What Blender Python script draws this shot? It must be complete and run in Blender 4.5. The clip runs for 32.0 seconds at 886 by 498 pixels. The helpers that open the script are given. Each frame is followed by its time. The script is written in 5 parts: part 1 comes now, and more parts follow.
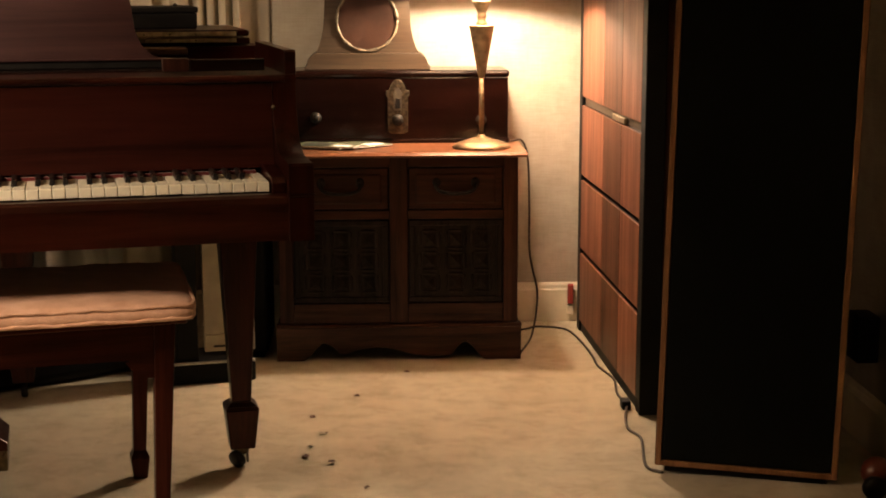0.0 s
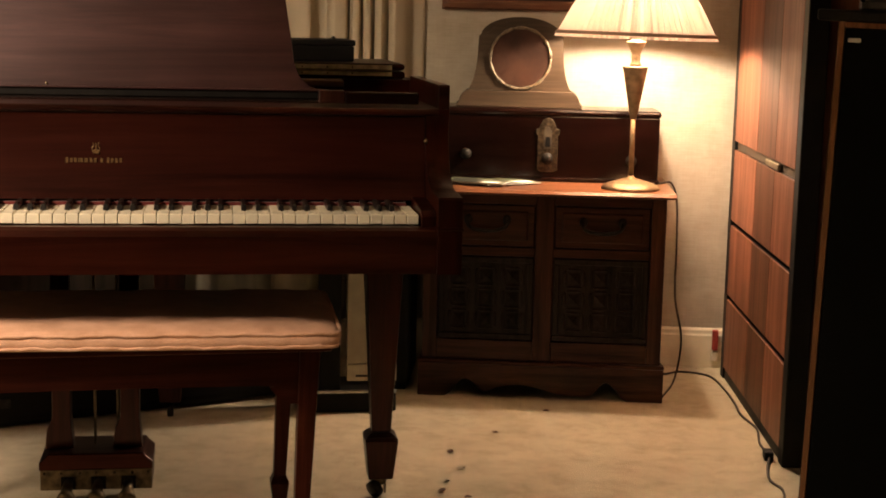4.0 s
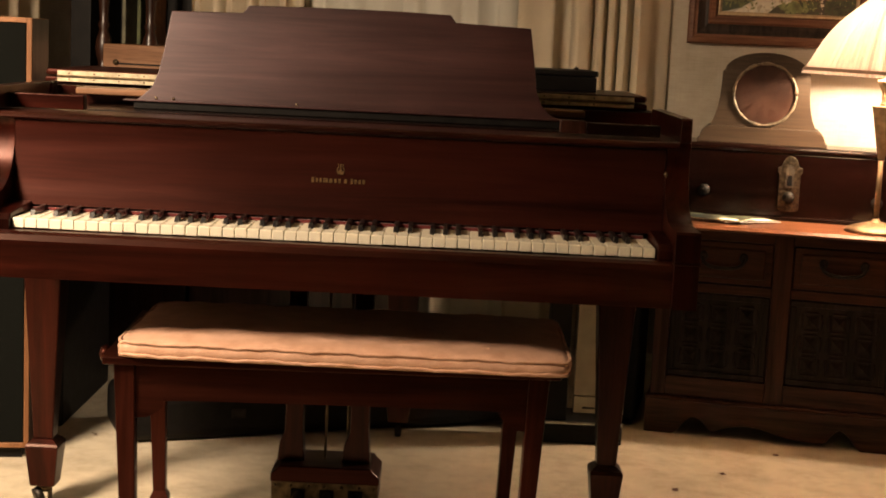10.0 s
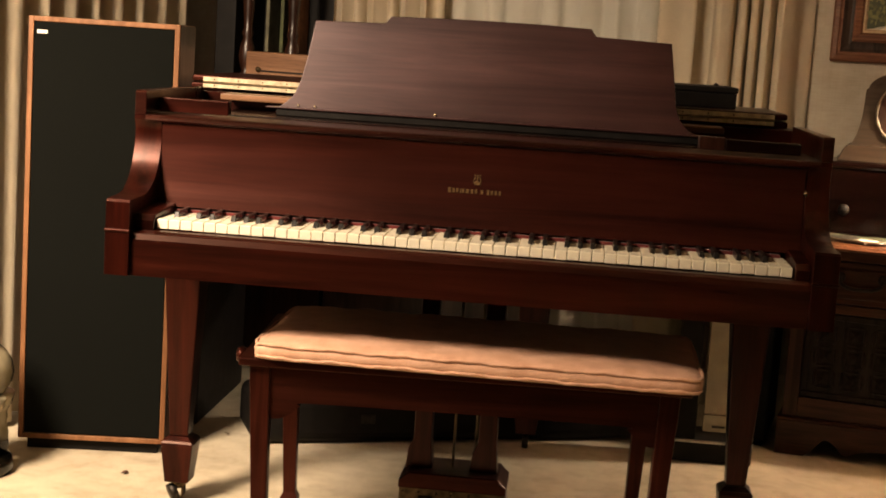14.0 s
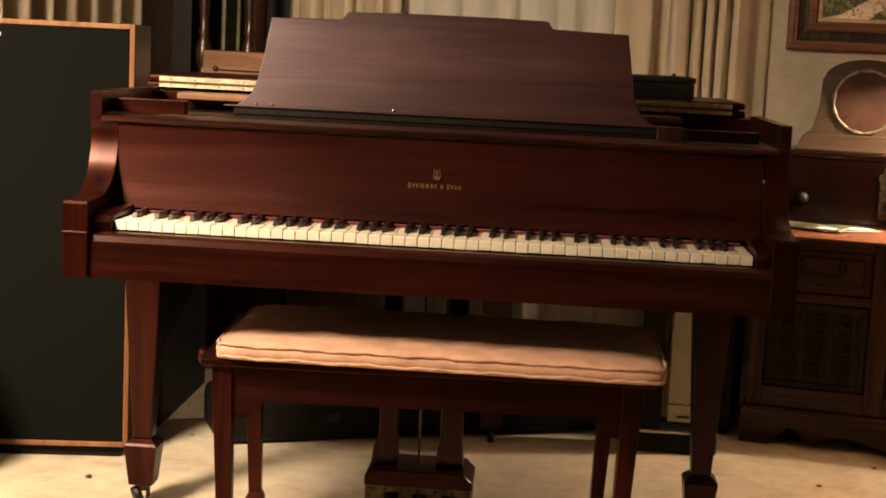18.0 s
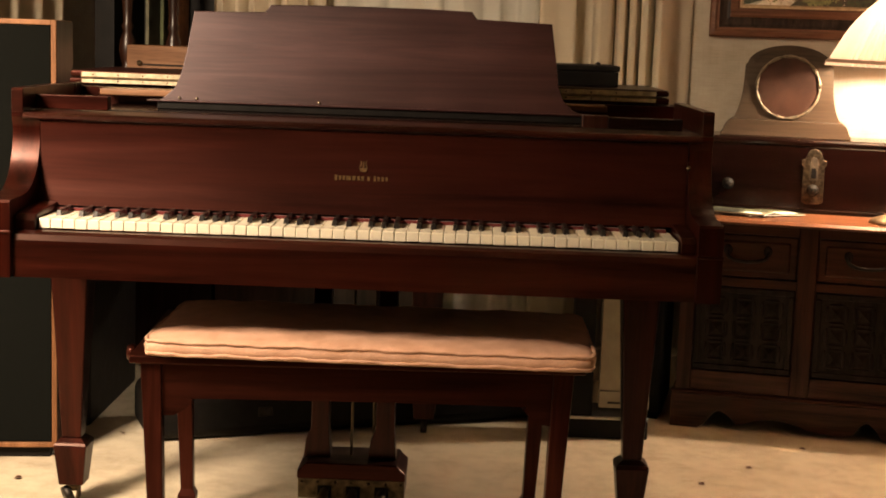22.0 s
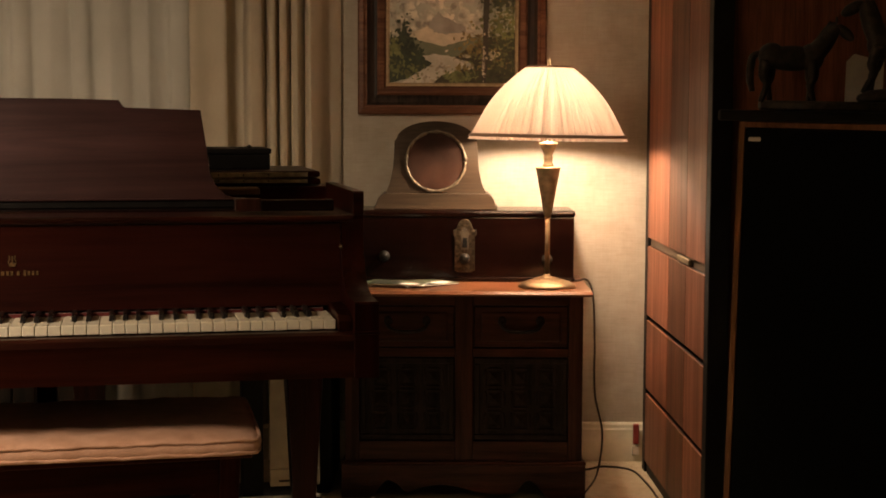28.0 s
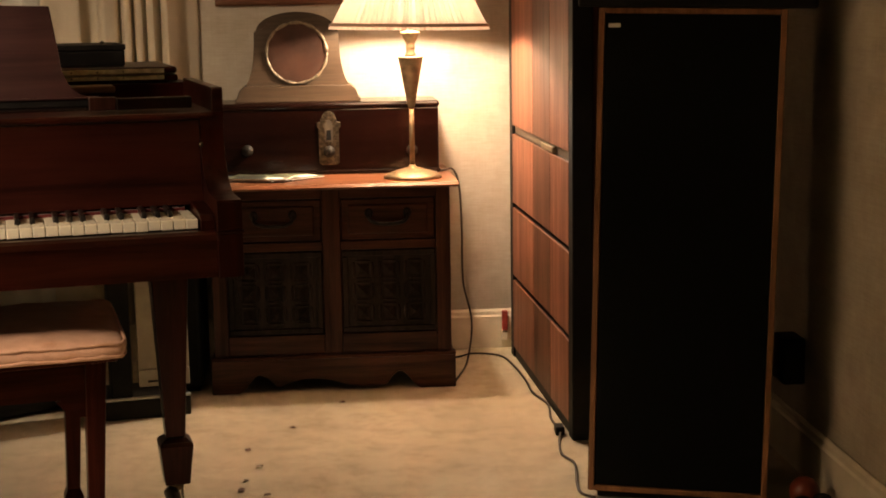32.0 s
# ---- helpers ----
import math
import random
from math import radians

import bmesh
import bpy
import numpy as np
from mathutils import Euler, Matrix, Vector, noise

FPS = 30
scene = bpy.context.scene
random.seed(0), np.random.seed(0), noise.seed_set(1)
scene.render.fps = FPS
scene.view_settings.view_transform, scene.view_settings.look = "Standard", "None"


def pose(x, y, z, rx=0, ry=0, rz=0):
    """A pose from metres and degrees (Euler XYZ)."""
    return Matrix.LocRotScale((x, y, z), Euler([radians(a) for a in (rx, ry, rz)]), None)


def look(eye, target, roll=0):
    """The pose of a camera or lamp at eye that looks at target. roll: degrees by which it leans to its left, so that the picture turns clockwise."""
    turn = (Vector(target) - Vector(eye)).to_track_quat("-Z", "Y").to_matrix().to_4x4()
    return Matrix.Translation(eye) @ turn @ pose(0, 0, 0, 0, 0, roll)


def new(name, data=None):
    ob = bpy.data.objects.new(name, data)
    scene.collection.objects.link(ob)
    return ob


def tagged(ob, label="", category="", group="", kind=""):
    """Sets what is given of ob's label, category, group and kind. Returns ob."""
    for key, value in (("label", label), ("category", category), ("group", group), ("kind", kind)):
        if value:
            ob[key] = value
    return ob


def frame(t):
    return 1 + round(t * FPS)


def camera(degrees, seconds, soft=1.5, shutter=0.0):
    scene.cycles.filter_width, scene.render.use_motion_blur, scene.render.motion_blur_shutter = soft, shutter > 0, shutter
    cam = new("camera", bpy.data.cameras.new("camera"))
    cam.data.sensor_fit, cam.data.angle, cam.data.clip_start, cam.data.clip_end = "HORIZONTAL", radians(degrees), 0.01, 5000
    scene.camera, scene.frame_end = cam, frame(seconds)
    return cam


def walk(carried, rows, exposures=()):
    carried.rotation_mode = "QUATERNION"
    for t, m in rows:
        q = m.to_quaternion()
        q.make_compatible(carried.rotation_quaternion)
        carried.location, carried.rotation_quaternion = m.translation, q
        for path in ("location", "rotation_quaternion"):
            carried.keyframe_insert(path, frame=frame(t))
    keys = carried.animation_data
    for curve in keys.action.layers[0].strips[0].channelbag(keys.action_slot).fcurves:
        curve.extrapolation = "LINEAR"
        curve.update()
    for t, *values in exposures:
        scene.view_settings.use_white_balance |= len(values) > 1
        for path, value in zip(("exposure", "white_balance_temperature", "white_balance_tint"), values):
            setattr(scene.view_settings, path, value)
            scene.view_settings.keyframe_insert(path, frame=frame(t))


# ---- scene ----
cam = camera(33.37, 32.0, soft=1.8)
# seconds, eye in metres, turn in degrees
PATH = [
    (0, 0.8448, -2.7746, 1.0973, 79.741, 0.111, -14.499),
    (0.5, 0.8419, -2.7774, 1.0984, 79.674, 0.351, -14.240),
    (1, 0.8437, -2.7729, 1.0970, 80.311, 0.314, -13.640),
    (1.5, 0.8381, -2.7715, 1.0979, 80.549, 0.416, -12.988),
    (2, 0.8453, -2.7753, 1.0970, 80.419, 0.252, -11.808),
    (2.5, 0.8424, -2.7889, 1.0948, 81.058, 0.307, -11.259),
    (3, 0.8397, -2.7835, 1.0989, 81.502, 0.005, -10.591),
    (3.5, 0.8364, -2.7776, 1.0973, 81.307, -0.820, -9.596),
    (5.5, 0.8334, -2.7722, 1.0952, 80.936, -1.188, -6.631),
    (6, 0.8357, -2.7769, 1.0976, 80.870, -1.085, -5.932),
    (6.5, 0.8327, -2.7819, 1.0954, 80.964, -1.020, -5.331),
    (7, 0.8311, -2.7795, 1.0950, 81.433, -1.263, -4.879),
    (7.5, 0.8303, -2.7778, 1.0943, 81.443, -1.399, -4.252),
    (8, 0.8280, -2.7787, 1.0964, 81.293, -1.494, -3.733),
    (8.5, 0.8310, -2.7797, 1.0960, 81.303, -1.526, -3.375),
    (9, 0.8274, -2.7757, 1.0947, 81.469, -1.672, -2.972),
    (9.5, 0.8258, -2.7883, 1.0938, 81.867, -2.255, -1.747),
    (10, 0.8233, -2.7764, 1.0924, 82.027, -2.716, 0.468),
    (10.5, 0.8193, -2.7686, 1.0844, 81.162, -2.569, 2.769),
    (11, 0.8093, -2.7713, 1.0841, 80.756, -2.808, 3.802),
    (11.5, 0.8082, -2.7752, 1.0881, 80.920, -3.311, 4.523),
    (12, 0.8036, -2.7788, 1.0894, 81.182, -3.925, 5.347),
    (12.5, 0.8061, -2.7817, 1.0870, 81.640, -3.679, 5.814),
    (13, 0.8060, -2.7804, 1.0907, 81.795, -3.525, 5.857),
    (13.5, 0.8089, -2.7808, 1.0878, 82.002, -3.627, 5.759),
    (14, 0.8129, -2.7909, 1.0924, 82.198, -3.704, 5.645),
    (14.5, 0.8110, -2.7896, 1.0910, 82.700, -3.594, 5.490),
    (16.5, 0.8147, -2.7888, 1.0909, 82.866, -3.193, 4.799),
    (17, 0.8135, -2.7864, 1.0901, 82.663, -3.061, 4.681),
    (17.5, 0.8148, -2.7853, 1.0886, 82.349, -2.874, 4.519),
    (18, 0.8172, -2.7829, 1.0891, 82.149, -2.744, 4.081),
    (18.5, 0.8200, -2.7841, 1.0876, 82.056, -2.658, 3.345),
    (19, 0.8193, -2.7857, 1.0889, 82.020, -2.611, 2.693),
    (19.5, 0.8237, -2.7870, 1.0906, 82.139, -2.536, 2.348),
    (20, 0.8203, -2.7839, 1.0912, 82.215, -2.455, 1.826),
    (20.5, 0.8283, -2.7818, 1.0867, 82.092, -2.243, 1.505),
    (21, 0.8262, -2.7813, 1.0902, 81.788, -2.176, 1.451),
    (21.5, 0.8261, -2.7823, 1.0880, 81.821, -2.169, 1.447),
    (22, 0.8270, -2.7847, 1.0914, 81.889, -1.984, 1.351),
    (22.5, 0.8270, -2.7875, 1.0907, 82.064, -1.934, 1.293),
    (23, 0.8275, -2.7836, 1.0874, 82.245, -2.019, 1.256),
    (23.5, 0.8269, -2.7851, 1.0930, 82.295, -2.000, 0.996),
    (24, 0.8263, -2.7880, 1.0912, 82.480, -1.962, 0.758),
    (24.5, 0.8292, -2.7910, 1.0885, 82.623, -1.929, 0.644),
    (26.5, 0.8264, -2.8114, 1.1087, 83.014, -1.326, -3.119),
    (27, 0.8356, -2.8187, 1.1123, 83.407, -0.810, -5.971),
    (27.5, 0.8488, -2.8363, 1.1135, 84.443, -0.342, -9.562),
    (28, 0.8473, -2.8228, 1.1103, 85.005, -0.212, -11.703),
    (28.5, 0.8524, -2.8264, 1.1113, 84.467, 0.305, -12.073),
    (29, 0.8594, -2.8393, 1.1139, 84.277, 1.167, -13.698),
    (29.5, 0.8550, -2.8328, 1.1150, 84.248, 1.352, -16.227),
    (30, 0.8476, -2.8266, 1.1141, 83.676, 1.208, -17.620),
    (30.5, 0.8538, -2.8225, 1.1141, 82.833, 1.267, -17.625),
    (31, 0.8595, -2.8125, 1.1173, 81.982, 1.208, -17.296),
    (31.5, 0.8623, -2.8120, 1.1162, 81.232, 1.189, -16.961),
    (32, 0.8614, -2.8061, 1.1200, 80.621, 0.852, -16.936),
]
EXPOSURES = [(0.0, 0.38), (3.0, 0.34), (6.0, 0.2), (9.0, 0.28), (12.0, 0.46), (19.0, 0.54), (24.5, 0.54), (26.5, 0.25), (28.0, -0.35), (30.0, -0.33), (31.0, 0.12), (32.0, 0.38)]
walk(cam, [(t, pose(x, y, z, a, b, c)) for t, x, y, z, a, b, c in PATH], EXPOSURES)

# ---- light ----
world = bpy.data.worlds.new("night")
scene.world = world
world.use_nodes = True
world.node_tree.nodes["Background"].inputs[0].default_value = (0.010, 0.009, 0.008, 1)
world.node_tree.nodes["Background"].inputs[1].default_value = 0.3

ROOM = pose(2.436, 1.718, 0, 0, 0, -12)      # corner of back wall and tall cabinet; x along the back wall, y outwards


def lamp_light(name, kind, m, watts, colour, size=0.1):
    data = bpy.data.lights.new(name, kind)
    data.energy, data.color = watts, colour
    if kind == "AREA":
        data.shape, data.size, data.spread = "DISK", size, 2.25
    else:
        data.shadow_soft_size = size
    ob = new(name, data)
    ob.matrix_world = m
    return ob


lamp_light("bulb", "POINT", ROOM @ pose(-0.321, -0.385, 1.13), 39.0, (1.0, 0.81, 0.59), 0.035)
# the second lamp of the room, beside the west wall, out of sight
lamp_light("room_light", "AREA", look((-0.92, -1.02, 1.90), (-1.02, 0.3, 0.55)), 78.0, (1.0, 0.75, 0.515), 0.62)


# ---- materials ----
def mat(name, rough=0.5, metal=0.0):
    m = bpy.data.materials.new(name)
    m.use_nodes = True
    b = m.node_tree.nodes["Principled BSDF"]
    b.inputs["Roughness"].default_value, b.inputs["Metallic"].default_value = rough, metal
    return m, m.node_tree, b


def node(t, kind, **kw):
    n = t.nodes.new(kind)
    for k, v in kw.items():
        n.inputs[k.replace("_", " ")].default_value = v
    return n


def coords(t, scale, turn=(0, 0, 0)):
    c = t.nodes.new("ShaderNodeTexCoord")
    m = t.nodes.new("ShaderNodeMapping")
    m.inputs["Scale"].default_value, m.inputs["Rotation"].default_value = scale, turn
    t.links.new(c.outputs["Object"], m.inputs["Vector"])
    return m.outputs["Vector"]


def ramp(t, fac, stops):
    r = t.nodes.new("ShaderNodeValToRGB")
    e = r.color_ramp.elements
    while len(e) < len(stops):
        e.new(0.5)
    for k, (p, c) in zip(e, stops):
        k.position, k.color = p, (*c, 1)
    t.links.new(fac, r.inputs["Fac"])
    return r.outputs["Color"]


def bump(t, b, height, strength, distance=0.002):
    n = t.nodes.new("ShaderNodeBump")
    n.inputs["Strength"].default_value, n.inputs["Distance"].default_value = strength, distance
    t.links.new(height, n.inputs["Height"])
    t.links.new(n.outputs["Normal"], b.inputs["Normal"])


def mixed(t, a, c, fac, kind="MULTIPLY"):
    n = t.nodes.new("ShaderNodeMix")
    n.data_type, n.blend_type = "RGBA", kind
    n.inputs[0].default_value = fac
    for src, i in ((a, 6), (c, 7)):
        if hasattr(src, "links"):
            t.links.new(src, n.inputs[i])
        else:
            n.inputs[i].default_value = (*src, 1)
    return n.outputs[2]


def rough_from(t, b, fac, lo, hi):
    n = t.nodes.new("ShaderNodeMapRange")
    n.inputs["To Min"].default_value, n.inputs["To Max"].default_value = lo, hi
    t.links.new(fac, n.inputs["Value"])
    t.links.new(n.outputs["Result"], b.inputs["Roughness"])


def wood(name, dark, light, along="x", rough=(0.25, 0.45), grain=1.0, coat=0.0, shine=0.3, tint=(1, 1, 1), polish=0.18):
    """Grained wood; along is the way of the grain in the part's own axes."""
    m, t, b = mat(name)
    long, wide = 1.2 * grain, 22.0 * grain
    s = {"x": (long, wide, wide), "y": (wide, long, wide), "z": (wide, wide, long)}[along]
    v = coords(t, s)
    n1 = node(t, "ShaderNodeTexNoise", Scale=1.3, Detail=6.0, Roughness=0.62, Distortion=0.6)
    t.links.new(v, n1.inputs["Vector"])
    mid = tuple(0.5 * (a + c) for a, c in zip(dark, light))
    c1 = ramp(t, n1.outputs["Fac"], [(0.32, dark), (0.5, mid), (0.68, light)])
    v2 = coords(t, tuple(k * 6 for k in s))
    n2 = node(t, "ShaderNodeTexNoise", Scale=2.0, Detail=3.0)
    t.links.new(v2, n2.inputs["Vector"])
    c2 = ramp(t, n2.outputs["Fac"], [(0.35, (0.62, 0.60, 0.58)), (0.6, (1, 1, 1))])
    v3 = coords(t, (2.3, 2.3, 2.3))
    n3 = node(t, "ShaderNodeTexNoise", Scale=1.7, Detail=4.0)
    t.links.new(v3, n3.inputs["Vector"])
    c3 = ramp(t, n3.outputs["Fac"], [(0.3, (0.72, 0.70, 0.68)), (0.7, (1.12, 1.08, 1.05))])
    t.links.new(mixed(t, mixed(t, c1, c2, 0.7), c3, 0.8), b.inputs["Base Color"])
    rough_from(t, b, n3.outputs["Fac"], *rough)
    k = node(t, "ShaderNodeMapRange", To_Min=0.68 * shine, To_Max=1.32 * shine)
    k.inputs["From Min"].default_value, k.inputs["From Max"].default_value = 0.32, 0.68
    t.links.new(n1.outputs["Fac"], k.inputs["Value"])
    t.links.new(k.outputs["Result"], b.inputs["Specular IOR Level"])
    b.inputs["Coat Weight"].default_value, b.inputs["Coat Roughness"].default_value = coat, polish
    b.inputs["Specular Tint"].default_value = (*tint, 1)
    bump(t, b, n2.outputs["Fac"], 0.12, 0.0008)
    return m


def plain(name, colour, rough=0.5, metal=0.0, vary=0.25, scale=40.0, relief=0.1, gloss=0.5):
    m, t, b = mat(name, rough, metal)
    v = coords(t, (1, 1, 1))
    n = node(t, "ShaderNodeTexNoise", Scale=scale, Detail=4.0)
    t.links.new(v, n.inputs["Vector"])
    lo, hi = tuple(c * (1 - vary) for c in colour), tuple(min(1, c * (1 + vary)) for c in colour)
    t.links.new(ramp(t, n.outputs["Fac"], [(0.35, lo), (0.65, hi)]), b.inputs["Base Color"])
    rough_from(t, b, n.outputs["Fac"], max(0.03, rough - 0.1), min(1, rough + 0.1))
    if relief:
        bump(t, b, n.outputs["Fac"], relief, 0.001)
    b.inputs["Specular IOR Level"].default_value = gloss
    return m


def carpet_material():
    m, t, b = mat("cream_carpet", 1.0)
    v = coords(t, (1, 1, 1))
    fine = node(t, "ShaderNodeTexNoise", Scale=420.0, Detail=3.0)
    big = node(t, "ShaderNodeTexNoise", Scale=2.6, Detail=5.0, Roughness=0.6)
    mid = node(t, "ShaderNodeTexNoise", Scale=12.0, Detail=5.0, Roughness=0.7)
    for n in (fine, big, mid):
        t.links.new(v, n.inputs["Vector"])
    c = ramp(t, big.outputs["Fac"], [(0.3, (0.45, 0.38, 0.26)), (0.5, (0.57, 0.49, 0.345)), (0.72, (0.65, 0.565, 0.41))])
    c = mixed(t, c, ramp(t, mid.outputs["Fac"], [(0.33, (0.64, 0.58, 0.48)), (0.56, (1, 1, 1))]), 0.75)
    c = mixed(t, c, ramp(t, fine.outputs["Fac"], [(0.3, (0.66, 0.64, 0.6)), (0.65, (1.06, 1.05, 1.03))]), 0.8)
    t.links.new(c, b.inputs["Base Color"])
    b.inputs["Sheen Weight"].default_value = 0.25
    a = t.nodes.new("ShaderNodeMath")
    a.operation = "ADD"
    t.links.new(fine.outputs["Fac"], a.inputs[0])
    t.links.new(mid.outputs["Fac"], a.inputs[1])
    bump(t, b, a.outputs[0], 0.55, 0.006)
    return m


def wall_material():
    m, t, b = mat("grasscloth_wall", 0.85)
    v = coords(t, (1, 1, 1))
    h = coords(t, (14, 14, 260))
    w = coords(t, (230, 230, 9))
    n1 = node(t, "ShaderNodeTexNoise", Scale=1.0, Detail=4.0)
    n2 = node(t, "ShaderNodeTexNoise", Scale=1.0, Detail=3.0)
    n3 = node(t, "ShaderNodeTexNoise", Scale=9.0, Detail=6.0, Roughness=0.68)
    for n, s in ((n1, h), (n2, w), (n3, v)):
        t.links.new(s, n.inputs["Vector"])
    c = ramp(t, n3.outputs["Fac"], [(0.3, (0.32, 0.275, 0.215)), (0.55, (0.385, 0.335, 0.268)), (0.75, (0.435, 0.385, 0.312))])
    c = mixed(t, c, ramp(t, n1.outputs["Fac"], [(0.35, (0.80, 0.79, 0.76)), (0.6, (1.03, 1.03, 1.02))]), 0.4)
    c = mixed(t, c, ramp(t, n2.outputs["Fac"], [(0.35, (0.86, 0.85, 0.83)), (0.6, (1, 1, 1))]), 0.35)
    t.links.new(c, b.inputs["Base Color"])
    bump(t, b, n1.outputs["Fac"], 0.14, 0.0012)
    return m


def cloth(name, colour, dark, rough=0.9, weave=700.0, sheen=0.2, through_light=0.0, blotch=5.0):
    m, t, b = mat(name, rough)
    v = coords(t, (1, 1, 1))
    n = node(t, "ShaderNodeTexNoise", Scale=weave, Detail=2.0)
    g = node(t, "ShaderNodeTexNoise", Scale=blotch, Detail=5.0, Roughness=0.6)
    t.links.new(v, n.inputs["Vector"])
    t.links.new(v, g.inputs["Vector"])
    c = ramp(t, g.outputs["Fac"], [(0.3, dark), (0.65, colour)])
    c = mixed(t, c, ramp(t, n.outputs["Fac"], [(0.35, (0.78, 0.78, 0.78)), (0.62, (1.04, 1.04, 1.04))]), 0.7)
    t.links.new(c, b.inputs["Base Color"])
    b.inputs["Sheen Weight"].default_value = sheen
    bump(t, b, n.outputs["Fac"], 0.25, 0.0008)
    if through_light:
        tr = t.nodes.new("ShaderNodeBsdfTranslucent")
        t.links.new(c, tr.inputs["Color"])
        mx = t.nodes.new("ShaderNodeMixShader")
        mx.inputs[0].default_value = through_light
        t.links.new(b.outputs[0], mx.inputs[1])
        t.links.new(tr.outputs[0], mx.inputs[2])
        t.links.new(mx.outputs[0], t.nodes["Material Output"].inputs["Surface"])
    return m


def shade_material():
    m = cloth("pleated_shade_silk", (0.86, 0.66, 0.53), (0.80, 0.58, 0.45), 0.9, 500, 0.0, 0.10, 9)
    t = m.node_tree
    # uneven gathers of the silk let more or less light through
    c = t.nodes.new("ShaderNodeTexCoord")
    g = t.nodes.new("ShaderNodeTexGradient")
    g.gradient_type = "RADIAL"
    t.links.new(c.outputs["Object"], g.inputs["Vector"])
    n = node(t, "ShaderNodeTexNoise", Scale=62.0, Detail=3.0)
    n.noise_dimensions = "1D"
    t.links.new(g.outputs["Fac"], n.inputs["W"])
    r = node(t, "ShaderNodeMapRange", To_Min=0.040, To_Max=0.081)
    r.inputs["From Min"].default_value, r.inputs["From Max"].default_value = 0.32, 0.68
    t.links.new(n.outputs["Fac"], r.inputs["Value"])
    mx = t.nodes["Material Output"].inputs["Surface"].links[0].from_node
    t.links.new(r.outputs["Result"], mx.inputs[0])
    return m


RED_SHEEN = (1.0, 0.31, 0.21)      # the warm shimmer of figured mahogany
MAHOGANY = wood("mahogany_across", (0.003, 0.0004, 0.0002), (0.024, 0.0028, 0.0012), "x", (0.30, 0.42), 0.7, 0.12, 0.27, (1.0, 0.35, 0.26), 0.2)
MAHOGANY_UP = wood("mahogany_upright", (0.003, 0.0004, 0.0002), (0.024, 0.0028, 0.0012), "z", (0.30, 0.38), 1.0, 0.26, 0.25, RED_SHEEN, 0.25)
MAHOGANY_GLOSS = wood("mahogany_polished_edge", (0.004, 0.0006, 0.0003), (0.030, 0.004, 0.002), "x", (0.24, 0.34), 1.0, 0.35, 0.4, (1.0, 0.55, 0.42), 0.2)
LIT_BLOCK_WOOD = wood("lit_tray_block_wood", (0.014, 0.0035, 0.002), (0.055, 0.016, 0.008), "z", (0.3, 0.42), 1.6, 0.15, 0.35)
MAHOGANY_DEEP = wood("mahogany_lengthwise", (0.011, 0.0026, 0.0018), (0.046, 0.010, 0.0055), "y", (0.2, 0.36), 1.0, 0.3)
BENCH_WOOD = wood("bench_mahogany", (0.006, 0.0012, 0.0007), (0.028, 0.0072, 0.0046), "x", (0.3, 0.4), 1.0, 0.05, 0.3, RED_SHEEN, 0.25)
BENCH_UP = wood("bench_mahogany_upright", (0.010, 0.0020, 0.0012), (0.037, 0.0088, 0.0056), "z", (0.3, 0.4), 1.0, 0.05, 0.3, RED_SHEEN, 0.25)
FALL_WOOD = wood("mahogany_figured", (0.006, 0.0010, 0.0007), (0.031, 0.0052, 0.0032), "x", (0.32, 0.44), 0.55, 0.22, 0.44, (1.0, 0.42, 0.33), 0.14)
DESK_WOOD = wood("music_desk_mahogany", (0.016, 0.0028, 0.0022), (0.042, 0.0070, 0.0056), "x", (0.32, 0.54), 0.8, 0.42, 0.62, (1.0, 0.86, 0.92), 0.34)
OAK = wood("stained_oak", (0.028, 0.0083, 0.0039), (0.100, 0.0318, 0.0128), "x", (0.35, 0.55), 1.2, 0.1, 0.22)
OAK_UP = wood("stained_oak_upright", (0.028, 0.0083, 0.0039), (0.098, 0.0312, 0.0126), "z", (0.35, 0.55), 1.2, 0.1, 0.22)
OAK_TOP = wood("chest_top_wood", (0.15, 0.052, 0.024), (0.28, 0.112, 0.052), "x", (0.22, 0.38), 1.0, 0.25)
OAK_DARK = wood("carved_dark_oak", (0.009, 0.0043, 0.0025), (0.033, 0.0165, 0.0085), "z", (0.45, 0.65), 1.5)
WALNUT = wood("walnut_veneer", (0.13, 0.046, 0.025), (0.28, 0.112, 0.062), "z", (0.42, 0.55), 1.0, 0.03, 0.2)
WALNUT_DARK = wood("rosewood_veneer", (0.060, 0.023, 0.013), (0.13, 0.055, 0.03), "z", (0.42, 0.55), 1.0, 0.03, 0.2)
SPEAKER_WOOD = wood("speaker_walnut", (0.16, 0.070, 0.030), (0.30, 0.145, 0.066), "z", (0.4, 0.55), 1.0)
RADIO_WOOD = wood("radio_mahogany", (0.003, 0.0008, 0.0006), (0.011, 0.0024, 0.0014), "x", (0.18, 0.3), 1.0, 0.25, 0.25)
CLOCK_WOOD = wood("clock_case_wood", (0.036, 0.022, 0.012), (0.062, 0.040, 0.022), "x", (0.42, 0.55), 0.6)
DIAL_WOOD = plain("bare_dial_wood", (0.060, 0.026, 0.016), 0.5, 0, 0.35, 9, 0.05, 0.3)
FRAME_WOOD = wood("picture_frame_wood", (0.075, 0.028, 0.014), (0.19, 0.08, 0.038), "x", (0.35, 0.5), 1.3)
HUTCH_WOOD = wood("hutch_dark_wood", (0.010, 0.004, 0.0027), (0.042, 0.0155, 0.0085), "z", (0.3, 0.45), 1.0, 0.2)
